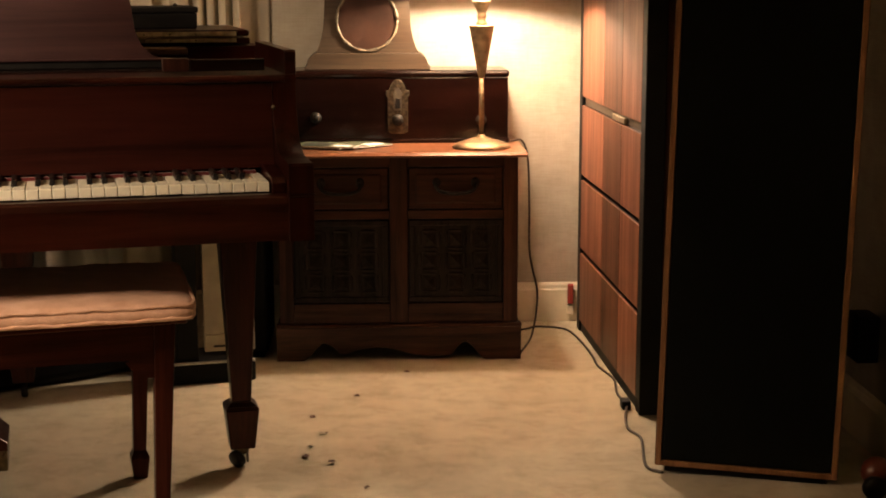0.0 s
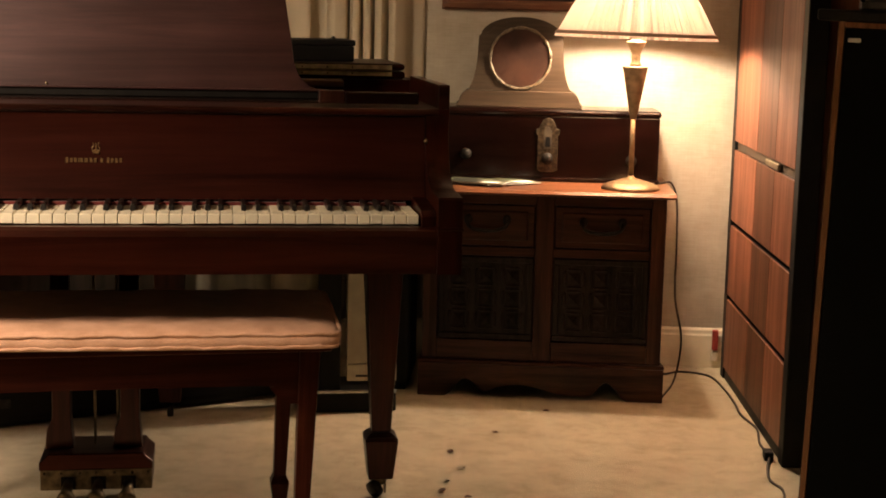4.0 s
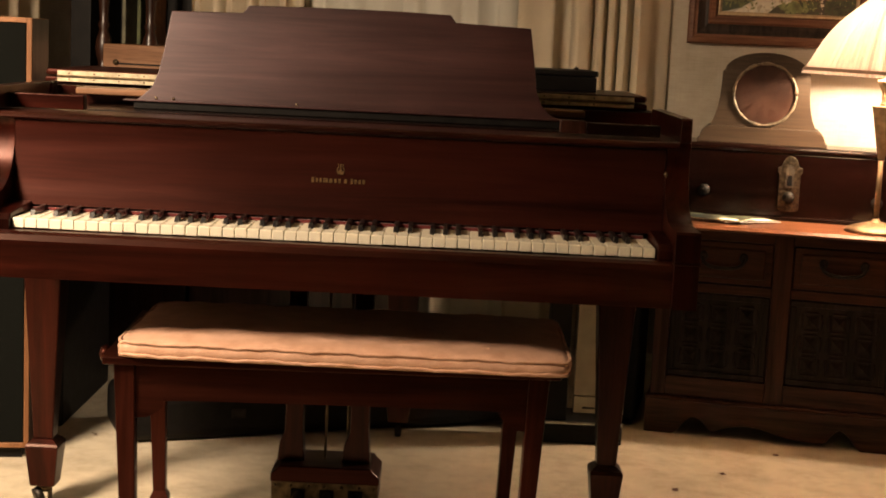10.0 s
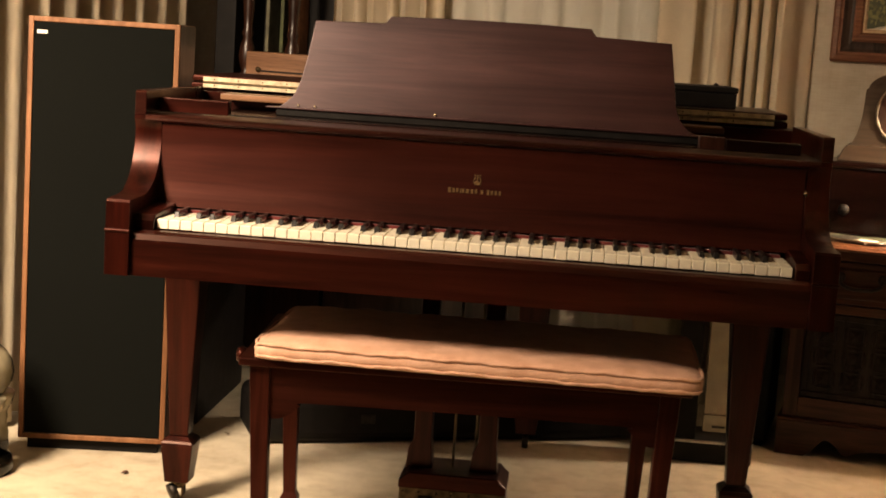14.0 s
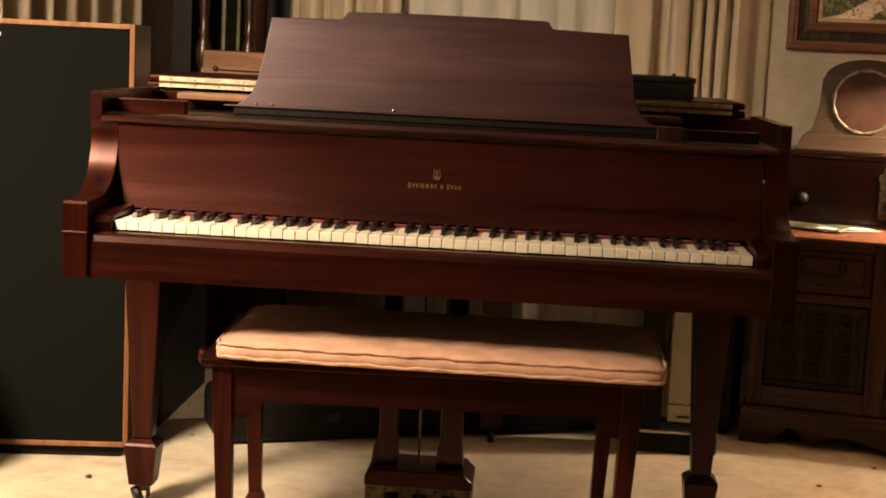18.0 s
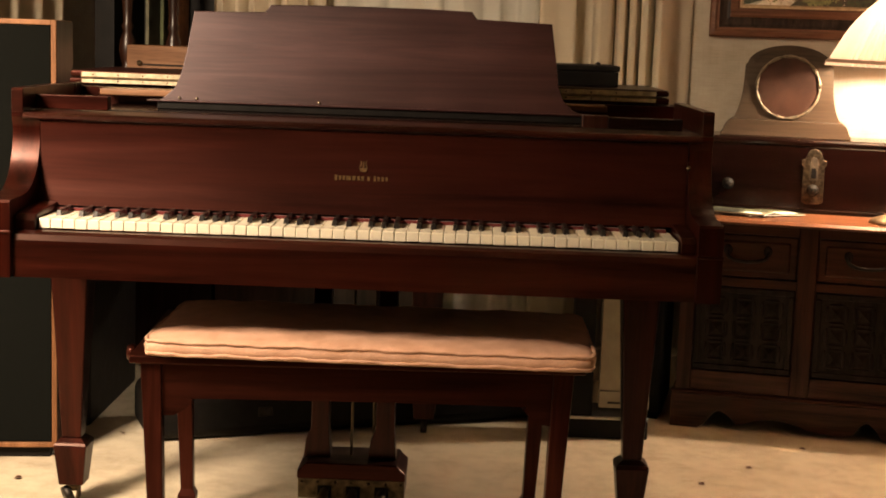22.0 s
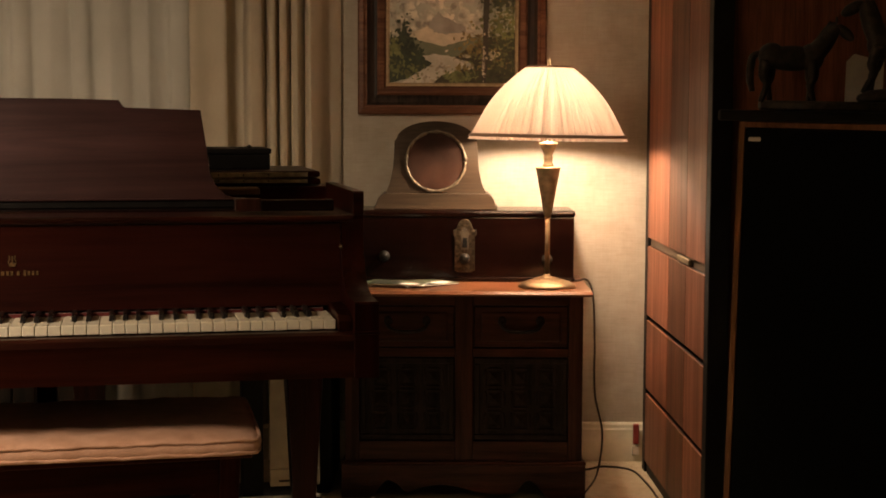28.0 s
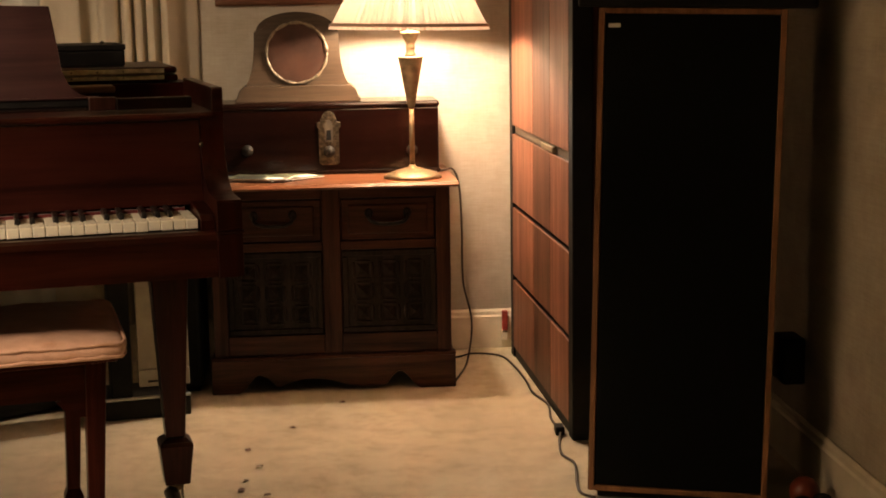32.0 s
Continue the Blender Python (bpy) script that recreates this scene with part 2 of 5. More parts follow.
SHELF_WOOD = wood("drop_front_wood", (0.13, 0.062, 0.030), (0.26, 0.135, 0.07), "x", (0.35, 0.5), 1.0)
BLACK = plain("black_lacquer", (0.006, 0.005, 0.0045), 0.55, 0, 0.3, 30, 0.05, 0.17)
DARK_BRONZE = plain("dark_patina_bronze", (0.022, 0.017, 0.012), 0.55, 0.3, 0.5, 70, 0.3, 0.3)
EBONY = plain("ebony_key", (0.008, 0.007, 0.007), 0.28, 0, 0.3, 60, 0.03)
IVORY = plain("ivory_key", (0.84, 0.79, 0.65), 0.3, 0, 0.09, 25, 0.03)
GRILLE = plain("black_speaker_cloth", (0.0036, 0.0041, 0.0035), 0.9, 0, 0.4, 900, 0.5, 0.07)
BRASS = plain("aged_brass", (0.235, 0.185, 0.118), 0.52, 1.0, 0.3, 35, 0.08)
PIN_BRASS = plain("bright_pin_brass", (0.75, 0.66, 0.48), 0.25, 1.0, 0.1, 80, 0)
BRASS_LIGHT = plain("worn_brass_hinge", (0.46, 0.40, 0.28), 0.5, 0.6, 0.25, 70, 0.1)
PEWTER = plain("dull_pedal_brass", (0.13, 0.10, 0.06), 0.5, 0.9, 0.5, 50, 0.2)
BRONZE = plain("antique_bronze", (0.095, 0.068, 0.04), 0.42, 1.0, 0.45, 60, 0.2)
IRON = plain("dark_iron", (0.035, 0.03, 0.026), 0.5, 0.8, 0.4, 60, 0.2)
GOLD = plain("gilt_decal", (0.15, 0.088, 0.034), 0.5, 0.4, 0.3, 200, 0)
RED_FELT = cloth("red_felt", (0.13, 0.010, 0.009), (0.08, 0.006, 0.006))
PAINT_WHITE = plain("cream_trim_paint", (0.68, 0.61, 0.47), 0.5, 0, 0.08, 12, 0.08)
CEILING = plain("ceiling_paint", (0.74, 0.69, 0.58), 0.9, 0, 0.05, 60, 0.2)
CARPET = carpet_material()
WALL = wall_material()
CUSHION = cloth("peach_satin", (0.69, 0.42, 0.30), (0.53, 0.30, 0.195), 0.6, 900, 0.05, 0, 22)
DRAPE = cloth("cream_drape", (0.82, 0.73, 0.57), (0.72, 0.62, 0.47), 0.9, 800, 0.15, 0.1, 4)
SHEER = cloth("white_sheer", (0.84, 0.82, 0.75), (0.76, 0.74, 0.67), 0.9, 800, 0.1, 0.25, 4)
SHADE = shade_material()
SHADE_TRIM = cloth("shade_braid", (0.55, 0.36, 0.25), (0.45, 0.29, 0.20))
CORD = plain("brown_flex", (0.035, 0.021, 0.012), 0.6)
PALE_PANEL = plain("pale_panel_paint", (0.36, 0.32, 0.25), 0.6, 0, 0.1, 20, 0.05)
LABEL_SILVER = plain("silver_badge", (0.58, 0.58, 0.55), 0.4, 0.3)
PAPER = plain("white_card", (0.76, 0.74, 0.70), 0.8, 0, 0.06)


# ---- mesh helpers ----
def box(bm, x0, x1, y0, y1, z0, z1, bevel=0.0, segments=2):
    r = bmesh.ops.create_cube(bm, size=1.0)
    vs = r["verts"]
    bmesh.ops.scale(bm, vec=(x1 - x0, y1 - y0, z1 - z0), verts=vs)
    bmesh.ops.translate(bm, vec=((x0 + x1) / 2, (y0 + y1) / 2, (z0 + z1) / 2), verts=vs)
    if bevel:
        es = list({e for v in vs for e in v.link_edges})
        bmesh.ops.bevel(bm, geom=es, offset=bevel, segments=segments, affect="EDGES", profile=0.5)
    return bm


def cube(*a, **k):
    return box(bmesh.new(), *a, **k)


def prism(bm, outline, axis, a, b, bevel=0.0):
    """Extrudes a flat outline along an axis. The outline's pair is (y, z), (x, z) or (x, y)."""
    def at(p, q):
        return {"x": (q, p[0], p[1]), "y": (p[0], q, p[1]), "z": (p[0], p[1], q)}[axis]
    lo = [bm.verts.new(at(p, a)) for p in outline]
    hi = [bm.verts.new(at(p, b)) for p in outline]
    n = len(lo)
    faces = [bm.faces.new(lo), bm.faces.new(hi[::-1])]
    faces += [bm.faces.new((lo[(i + 1) % n], lo[i], hi[i], hi[(i + 1) % n])) for i in range(n)]
    bmesh.ops.recalc_face_normals(bm, faces=faces)
    if bevel:
        es = [e for e in {e for f in faces[:2] for e in f.edges}]
        bmesh.ops.bevel(bm, geom=es, offset=bevel, segments=2, affect="EDGES", profile=0.5)
    return bm


def lathe(bm, profile, n=40, centre=(0, 0, 0)):
    rings = []
    for r, z in profile:
        rings.append([bm.verts.new((centre[0] + r * math.cos(2 * math.pi * i / n), centre[1] + r * math.sin(2 * math.pi * i / n), centre[2] + z)) for i in range(n)])
    for a, b in zip(rings, rings[1:]):
        for i in range(n):
            f = bm.faces.new((a[i], a[(i + 1) % n], b[(i + 1) % n], b[i]))
            f.smooth = True
    for ring, flip in ((rings[0], True), (rings[-1], False)):
        if profile[0 if flip else -1][0] > 1e-4:
            bm.faces.new(ring[::-1] if flip else ring)
    bmesh.ops.recalc_face_normals(bm, faces=bm.faces)
    return bm


def spline(points, steps=8):
    pts = [Vector(p) for p in points]
    pts = [pts[0] * 2 - pts[1]] + pts + [pts[-1] * 2 - pts[-2]]
    out = []
    for i in range(1, len(pts) - 2):
        p0, p1, p2, p3 = pts[i - 1 : i + 3]
        for k in range(steps):
            s = k / steps
            out.append(0.5 * (2 * p1 + (p2 - p0) * s + (2 * p0 - 5 * p1 + 4 * p2 - p3) * s * s + (3 * p1 - p0 - 3 * p2 + p3) * s ** 3))
    return out + [pts[-2]]


def tube(bm, points, r, n=8):
    pts = [Vector(p) for p in points]
    up = Vector((0.13, 0.21, 0.97))
    rings = []
    for i, p in enumerate(pts):
        d = (pts[min(i + 1, len(pts) - 1)] - pts[max(i - 1, 0)]).normalized()
        a = d.cross(up).normalized()
        b = d.cross(a)
        rad = r[i] if isinstance(r, list) else r
        rings.append([bm.verts.new(p + rad * (math.cos(2 * math.pi * k / n) * a + math.sin(2 * math.pi * k / n) * b)) for k in range(n)])
    for a, b in zip(rings, rings[1:]):
        for k in range(n):
            bm.faces.new((a[k], a[(k + 1) % n], b[(k + 1) % n], b[k])).smooth = True
    bm.faces.new(rings[0][::-1])
    bm.faces.new(rings[-1])
    bmesh.ops.recalc_face_normals(bm, faces=bm.faces)
    return bm


def ball(bm, c, rx, ry, rz, turn=None, u=16, v=10):
    m = Matrix.Translation(c) @ (turn or Matrix()) @ Matrix.Diagonal((rx, ry, rz, 1))
    r = bmesh.ops.create_uvsphere(bm, u_segments=u, v_segments=v, radius=1.0, matrix=m)
    for f in {f for w in r["verts"] for f in w.link_faces}:
        f.smooth = True
    return bm


def taper(bm, c0, w0, d0, z0, c1, w1, d1, z1, bevel=0.003):
    """A square leg from z0 to z1 with centres and widths at both ends."""
    lo = [bm.verts.new((c0[0] + a * w0 / 2, c0[1] + b * d0 / 2, z0)) for a, b in ((-1, -1), (1, -1), (1, 1), (-1, 1))]
    hi = [bm.verts.new((c1[0] + a * w1 / 2, c1[1] + b * d1 / 2, z1)) for a, b in ((-1, -1), (1, -1), (1, 1), (-1, 1))]
    fs = [bm.faces.new(lo[::-1]), bm.faces.new(hi)] + [bm.faces.new((lo[i], lo[(i + 1) % 4], hi[(i + 1) % 4], hi[i])) for i in range(4)]
    bmesh.ops.recalc_face_normals(bm, faces=fs)
    if bevel:
        bmesh.ops.bevel(bm, geom=list({e for f in fs for e in f.edges}), offset=bevel, segments=2, affect="EDGES", profile=0.5)
    return bm


def mesh_of(name, bm, material):
    me = bpy.data.meshes.new(name)
    bm.to_mesh(me)
    bm.free()
    me.materials.append(material)
    return me


def part(name, bm, material, parent, label="", m=None):
    ob = new(name, mesh_of(name, bm, material))
    ob.parent = parent
    if m is not None:
        ob.matrix_basis = m
    return tagged(ob, label)


def thing(name, label, category, m=None, group="", kind=""):
    ob = new(name)
    ob.empty_display_size = 0.1
    if m is not None:
        ob.matrix_basis = m
    return tagged(ob, label, category, group, kind)


def solid(name, bm, material, label, category, m=None, kind="", group=""):
    ob = new(name, mesh_of(name, bm, material))
    if m is not None:
        ob.matrix_basis = m
    return tagged(ob, label, category, group, kind)


# ---- the room ----
# x along the back wall, y outwards through it; the floor reaches all walls
XL, XR, YB, YF, ZT = -2.98, 0.545, 0.0, -7.5, 2.44
solid("floor", cube(XL - 0.15, XR + 0.15, YF - 0.15, YB + 0.15, -0.12, 0.0), CARPET, "cream plush wall-to-wall carpet with faint stains", "carpet", ROOM, "structure")
solid("ceiling", cube(XL - 0.15, XR + 0.15, YF - 0.15, YB + 0.15, ZT, ZT + 0.1), CEILING, "plain painted ceiling", "ceiling", ROOM, "structure")
solid("wall_north", cube(XL, XR, YB, YB + 0.12, 0, ZT), WALL, "beige grasscloth-papered wall", "wall", ROOM, "structure")
solid("wall_east", cube(XR, XR + 0.12, YF, YB, 0, ZT), WALL, "beige grasscloth-papered wall", "wall", ROOM, "structure")
solid("wall_west", cube(XL - 0.12, XL, YF, YB, 0, ZT), WALL, "beige grasscloth-papered wall", "wall", ROOM, "structure")
solid("wall_south", cube(XL, XR, YF - 0.12, YF, 0, ZT), WALL, "beige grasscloth-papered wall", "wall", ROOM, "structure")
SKIRT = [(0, 0), (0.016, 0), (0.016, 0.104), (0.012, 0.110), (0.010, 0.121), (0.004, 0.128), (0, 0.128)]
solid("baseboard", prism(bmesh.new(), [(-a, b) for a, b in SKIRT], "x", XL + 0.02, XR - 0.02), PAINT_WHITE, "cream painted baseboard with a moulded top", "baseboard", ROOM, "structure")
solid("baseboard", prism(bmesh.new(), [(XR - a, b) for a, b in SKIRT], "y", YF, -0.02), PAINT_WHITE, "cream painted baseboard with a moulded top", "baseboard", ROOM, "structure")

# pale board added so that this strip of wall reads as lit
solid("bright_wall_strip", cube(-1.20, -1.05, -0.022, -0.001, 0.1285, 0.62, bevel=0.003), PAINT_WHITE, "cream board added to brighten the strip of wall", "casing", ROOM, "structure")

# ---- curtains ----
def curtain(bm, x0, x1, z0, z1, pleat, depth, seed, y=0.0):
    rnd = random.Random(seed)
    n = max(8, int((x1 - x0) / pleat * 10))
    ph, ys = 0.0, []
    for i in range(n + 1):
        ys.append(ph)
        ph += 2 * math.pi / 10 * (0.7 + 0.6 * rnd.random())
    rows = 14
    grid = []
    for j in range(rows + 1):
        s = j / rows
        z = z0 + (z1 - z0) * s
        d = depth * (0.75 + 0.35 * (1 - s))
        row = []
        for i in range(n + 1):
            x = x0 + (x1 - x0) * i / n
            row.append(bm.verts.new((x + 0.006 * math.sin(3 * s + i), y + d * math.sin(ys[i] + 0.35 * math.sin(2.2 * s + 0.3 * i)), z)))
        grid.append(row)
    for a, b in zip(grid, grid[1:]):
        for i in range(n):
            bm.faces.new((a[i], a[i + 1], b[i + 1], b[i])).smooth = True
    bmesh.ops.solidify(bm, geom=bm.faces[:], thickness=0.002)
    return bm


def drape(label, x0, x1, pleat, depth, seed, y, material, m=ROOM, z0=0.015):
    return solid("curtain", curtain(bmesh.new(), x0, x1, z0, 2.3, pleat, depth, seed, y), material, label, "curtain", m, group="window curtains")


def folded(label, folds, material, z0, z1=2.3):
    """One drape hanging in the folds given as (x, y) along the back wall, a little looser towards its foot."""
    line = [(p.x, p.y) for p in spline([(x, y, 0) for x, y in folds], 5)]
    mid = sum(y for _, y in line) / len(line)
    bm, grid = bmesh.new(), []
    for j in range(15):
        s = j / 14
        deep, z = 1.0 + 0.12 * (1 - s), z0 + (z1 - z0) * s
        grid.append([bm.verts.new((x + 0.003 * math.sin(2.6 * s + 0.7 * i), min(-0.004, mid + (y - mid) * deep + 0.003 * math.sin(3.1 * s + 0.45 * i)), z)) for i, (x, y) in enumerate(line)])
    for a, b in zip(grid, grid[1:]):
        for i in range(len(line) - 1):
            bm.faces.new((a[i], a[i + 1], b[i + 1], b[i])).smooth = True
    bmesh.ops.solidify(bm, geom=bm.faces[:], thickness=0.002)
    return solid("curtain", bm, material, label, "curtain", ROOM, group="window curtains")


folded("cream pleated lined drape beside the painting", [(-1.441, -0.058), (-1.428, -0.078), (-1.40, -0.074), (-1.36, -0.071), (-1.320, -0.074), (-1.303, -0.030), (-1.270, -0.030), (-1.253, -0.086), (-1.230, -0.098), (-1.208, -0.086), (-1.196, -0.05),
        (-1.186, -0.088), (-1.172, -0.098), (-1.161, -0.086), (-1.155, -0.05), (-1.147, -0.09), (-1.135, -0.098), (-1.122, -0.09), (-1.116, -0.046), (-1.109, -0.09), (-1.096, -0.098), (-1.083, -0.085),
        (-1.074, -0.034), (-1.065, -0.09), (-1.046, -0.104), (-1.026, -0.084), (-1.0, -0.036), (-0.964, -0.014)], DRAPE, 0.13)
drape("grey-white sheer curtain in soft folds", -2.15, -1.425, 0.10, 0.013, 5, -0.045, SHEER)
drape("cream pleated drape hanging to the carpet", -2.535, -2.135, 0.058, 0.028, 6, -0.08, DRAPE)
WEST = ROOM @ pose(XL, 0, 0, 0, 0, 90)
drape("cream pleated drape on the side wall", -1.75, -0.42, 0.13, 0.03, 7, -0.07, DRAPE, WEST)

# ---- piano ----
piano = thing("grand_piano", "mahogany grand piano with lid flap folded back and yellowed keys", "piano")
AL, AR, TH = -0.089, 1.300, 0.047
ARM = [(-0.04, 0.615), (-0.04, 0.757), (-0.036, 0.762), (0.01, 0.763)]
ARM += [(p.x, p.y) for p in spline([(0.01, 0.763, 0), (0.045, 0.764, 0), (0.080, 0.770, 0), (0.116, 0.789, 0), (0.142, 0.818, 0), (0.157, 0.855, 0), (0.160, 0.883, 0), (0.153, 0.908, 0)], 10)][1:]
ARM += [(0.153, 0.9165), (0.60, 0.9165), (0.60, 0.615)]
TOP = [(0.152, 0.917), (0.152, 0.961), (0.156, 0.965), (0.60, 0.965), (0.60, 0.917)]
for x0, x1, top0, top1 in ((AL, AL + TH, AL - 0.009, AL + 0.014), (AR - TH, AR, AR - 0.022, AR)):
    arm = prism(bmesh.new(), ARM, "x", x0, x1, 0.0007)
    for v in arm.verts:         # the west arm spreads a little towards the back
        if x0 < 0 and v.co.x < x0 + 0.02:
            v.co.x -= 0.009 * min(1.0, max(0.0, (v.co.y + 0.04) / 0.19))
    arm = part("cheek_arm", arm, MAHOGANY_UP, piano)
    part("arm_top", prism(bmesh.new(), TOP, "x", top0, top1, 0.0012), MAHOGANY_GLOSS, arm)
    part("bead", cube(x0 - 0.002, x1 + 0.002, -0.043, 0.02, 0.699, 0.705, bevel=0.002), MAHOGANY, piano)
KL, KR = AL + TH, AR - TH
SLIP = [(-0.03, 0.615), (0.02, 0.615), (0.02, 0.690), (-0.002, 0.704), (-0.016, 0.7025), (-0.026, 0.697), (-0.03, 0.686)]
part("key_slip", prism(bmesh.new(), SLIP, "x", KL, KR), MAHOGANY_GLOSS, piano)
part("keybed", cube(AL + 0.004, AR - 0.004, 0.02, 0.62, 0.615, 0.69, bevel=0.003), MAHOGANY_DEEP, piano)
for x0, x1 in ((KL, -0.002), (1.225, KR)):
    part("key_block", prism(bmesh.new(), [(-0.012, 0.69), (-0.012, 0.722), (0.0, 0.733), (0.05, 0.738), (0.15, 0.742), (0.15, 0.69)], "x", x0, x1, 0.002), MAHOGANY_UP, piano)
FALL = [(p.x, p.y) for p in spline([(0.139, 0.735, 0), (0.142, 0.75, 0), (0.150, 0.79, 0), (0.157, 0.85, 0), (0.1575, 0.885, 0), (0.156, 0.9015, 0)], 8)] + [(0.21, 0.9015), (0.21, 0.735)]
fall = part("fallboard", prism(bmesh.new(), FALL, "x", KL + 0.001, KR - 0.001), FALL_WOOD, piano)
part("nameboard_felt", cube(KL + 0.04, KR - 0.04, 0.131, 0.139, 0.722, 0.731), RED_FELT, piano, "red felt strip behind the keys")
part("top_rail", prism(bmesh.new(), [(0.160, 0.9025), (0.1495, 0.9035), (0.1465, 0.907), (0.147, 0.911), (0.151, 0.9155), (0.158, 0.9172), (0.30, 0.9175), (0.30, 0.9025)], "x", AL + 0.0145, AR - 0.0225), MAHOGANY_GLOSS, piano)
# maker's mark: plain gilt bars and a small lyre form
x = 0.551
for k, w in enumerate((0.0085, 0.0075, 0.0075, 0.004, 0.008, 0.010, 0.008, 0.008, 0.0, 0.0085, 0.0, 0.0075, 0.008, 0.008, 0.0075)):
    if w:
        part("maker_bar", cube(x, x + 0.58 * w, 0.1503, 0.1600, 0.8050 - (0.001 if k in (0, 11) else 0), 0.8130 + (0.0015 if k in (0, 11) else 0)), GOLD, fall, "gilt bar of the maker's mark")
    x += max(w, 0.004)
lyre = bmesh.new()
for sg in (-1, 1):
    tube(lyre, spline([(0.608 + sg * 0.0075, 0.160, 0.828), (0.608 + sg * 0.0105, 0.161, 0.835), (0.608 + sg * 0.006, 0.162, 0.842), (0.608 + sg * 0.0085, 0.1625, 0.848)], 4), 0.0016, 6)
prism(lyre, [(0.600, 0.8255), (0.599, 0.831), (0.604, 0.834), (0.612, 0.834), (0.617, 0.831), (0.616, 0.8255)], "y", 0.1565, 0.1625)
box(lyre, 0.6062, 0.6098, 0.1585, 0.1635, 0.833, 0.847)
bmesh.ops.scale(lyre, vec=(0.68, 1, 0.92), space=Matrix.Translation((-0.608, 0, -0.836)), verts=lyre.verts)
part("emblem", lyre, GOLD, fall, "small gilt emblem", pose(0, -0.0055, -0.004))
# keys
PITCH = 1.222 / 52
white = mesh_of("white_key", cube(0.0006, PITCH - 0.0006, 0.0, 0.145, 0.7055, 0.7245, bevel=0.0014, segments=1), IVORY)
bk = bmesh.new()
lo = [bk.verts.new(p) for p in ((-0.0055, 0.05, 0.723), (0.0055, 0.05, 0.723), (0.0055, 0.146, 0.723), (-0.0055, 0.146, 0.723))]
hi = [bk.verts.new(p) for p in ((-0.0045, 0.057, 0.7355), (0.0045, 0.057, 0.7355), (0.0045, 0.146, 0.7365), (-0.0045, 0.146, 0.7365))]
bk.faces.new(lo[::-1]), bk.faces.new(hi)
for i in range(4):
    bk.faces.new((lo[i], lo[(i + 1) % 4], hi[(i + 1) % 4], hi[i]))
bmesh.ops.bevel(bk, geom=bk.edges[:], offset=0.001, segments=1, affect="EDGES")
black = mesh_of("black_key", bk, EBONY)
rnd = random.Random(5)
for i in range(52):
    o = new("white_key", white)
    o.parent, o.location = piano, (i * PITCH, 0.0006 * rnd.random(), 0.0011 * (rnd.random() - 0.5))
    note = "ABCDEFG"[i % 7]
    if note in "ACDFG" and i < 51:
        o = new("black_key", black)
        o.parent, o.location = piano, ((i + 1) * PITCH + {"A": 0.001, "C": -0.002, "D": 0.002, "F": -0.002, "G": 0.0}[note], 0, 0)
part("pivot_pin", lathe(bmesh.new(), [(0.005, 0), (0.005, 0.005), (0.0001, 0.008)], 14), PEWTER, piano, "small dull brass pivot pin", pose(KR - 0.001, 0.12, 0.855, 0, -90))
# music desk and its tray
tray = part("music_desk_tray", cube(KL + 0.004, KR - 0.004, 0.302, 0.62, 0.905, 0.920, bevel=0.002), RADIO_WOOD, piano, "dark stained sliding tray")
# the east block's lit end and shaded rest are put into its wood colours
for x0, x1, z1, mt in ((-0.074, 0.075, 0.950, MAHOGANY), (1.045, 1.098, 0.947, LIT_BLOCK_WOOD), (1.099, KR - 0.004, 0.944, RADIO_WOOD)):
    part("tray_block", cube(x0, x1, 0.235, 0.262, 0.9205, z1, bevel=0.002), mt, piano)
DESK = [(0.145, 0.0), (0.16, 0.012), (0.178, 0.03), (0.19, 0.062), (0.20, 0.11), (0.213, 0.196), (0.365, 0.199), (0.371, 0.205), (0.378, 0.215), (0.49, 0.2175), (0.60, 0.218), (0.71, 0.2175)]
DESK += [(0.812, 0.215), (0.818, 0.206), (0.824, 0.199), (0.985, 0.194), (0.997, 0.11), (1.003, 0.06), (1.015, 0.03), (1.035, 0.010), (1.058, 0.0)]
desk = part("music_desk", prism(bmesh.new(), DESK, "y", 0.0, 0.014, 0.002), DESK_WOOD, piano, "stepped mahogany music desk", pose(0, 0.40, 0.938, -9))
# ledge coloured black to stand for the shaded gap below the desk
part("dark_gap_ledge", cube(0.142, 1.062, 0.394, 0.43, 0.9205, 0.9365, bevel=0.002), BLACK, piano)
part("desk_foot_strip", cube(0.120, 1.078, 0.388, 0.43, 0.9368, 0.9395, bevel=0.001), DESK_WOOD, piano)
for x in (0.189, 0.226, 0.490):
    part("screw", lathe(bmesh.new(), [(0.0001, 0.0020), (0.0023, 0.0016), (0.0032, 0)], 12), PIN_BRASS, piano, "bright brass pin", pose(x, 0.3995, 0.9445, 90))
# rim, plate and lid
RIM = [(p.x, p.y) for p in spline([(AR, 0.60, 0), (AR - 0.005, 0.72, 0), (1.22, 0.92, 0), (0.98, 1.08, 0), (0.78, 1.26, 0), (0.62, 1.46, 0), (0.36, 1.58, 0), (0.08, 1.56, 0), (AL + 0.01, 1.40, 0), (AL, 1.2, 0)], 5)]
outer = [(AL, 0.60)] + [(AR, 0.60)] + RIM[1:]
rim = bmesh.new()
pts = outer + [outer[0]]
inner = []
cx, cy = 0.55, 0.95
for p in outer:
    d = Vector((cx - p[0], cy - p[1])).normalized() * 0.055
    inner.append((p[0] + d.x, p[1] + d.y))
lo_o, hi_o = [rim.verts.new((*p, 0.615)) for p in outer], [rim.verts.new((*p, 0.955)) for p in outer]
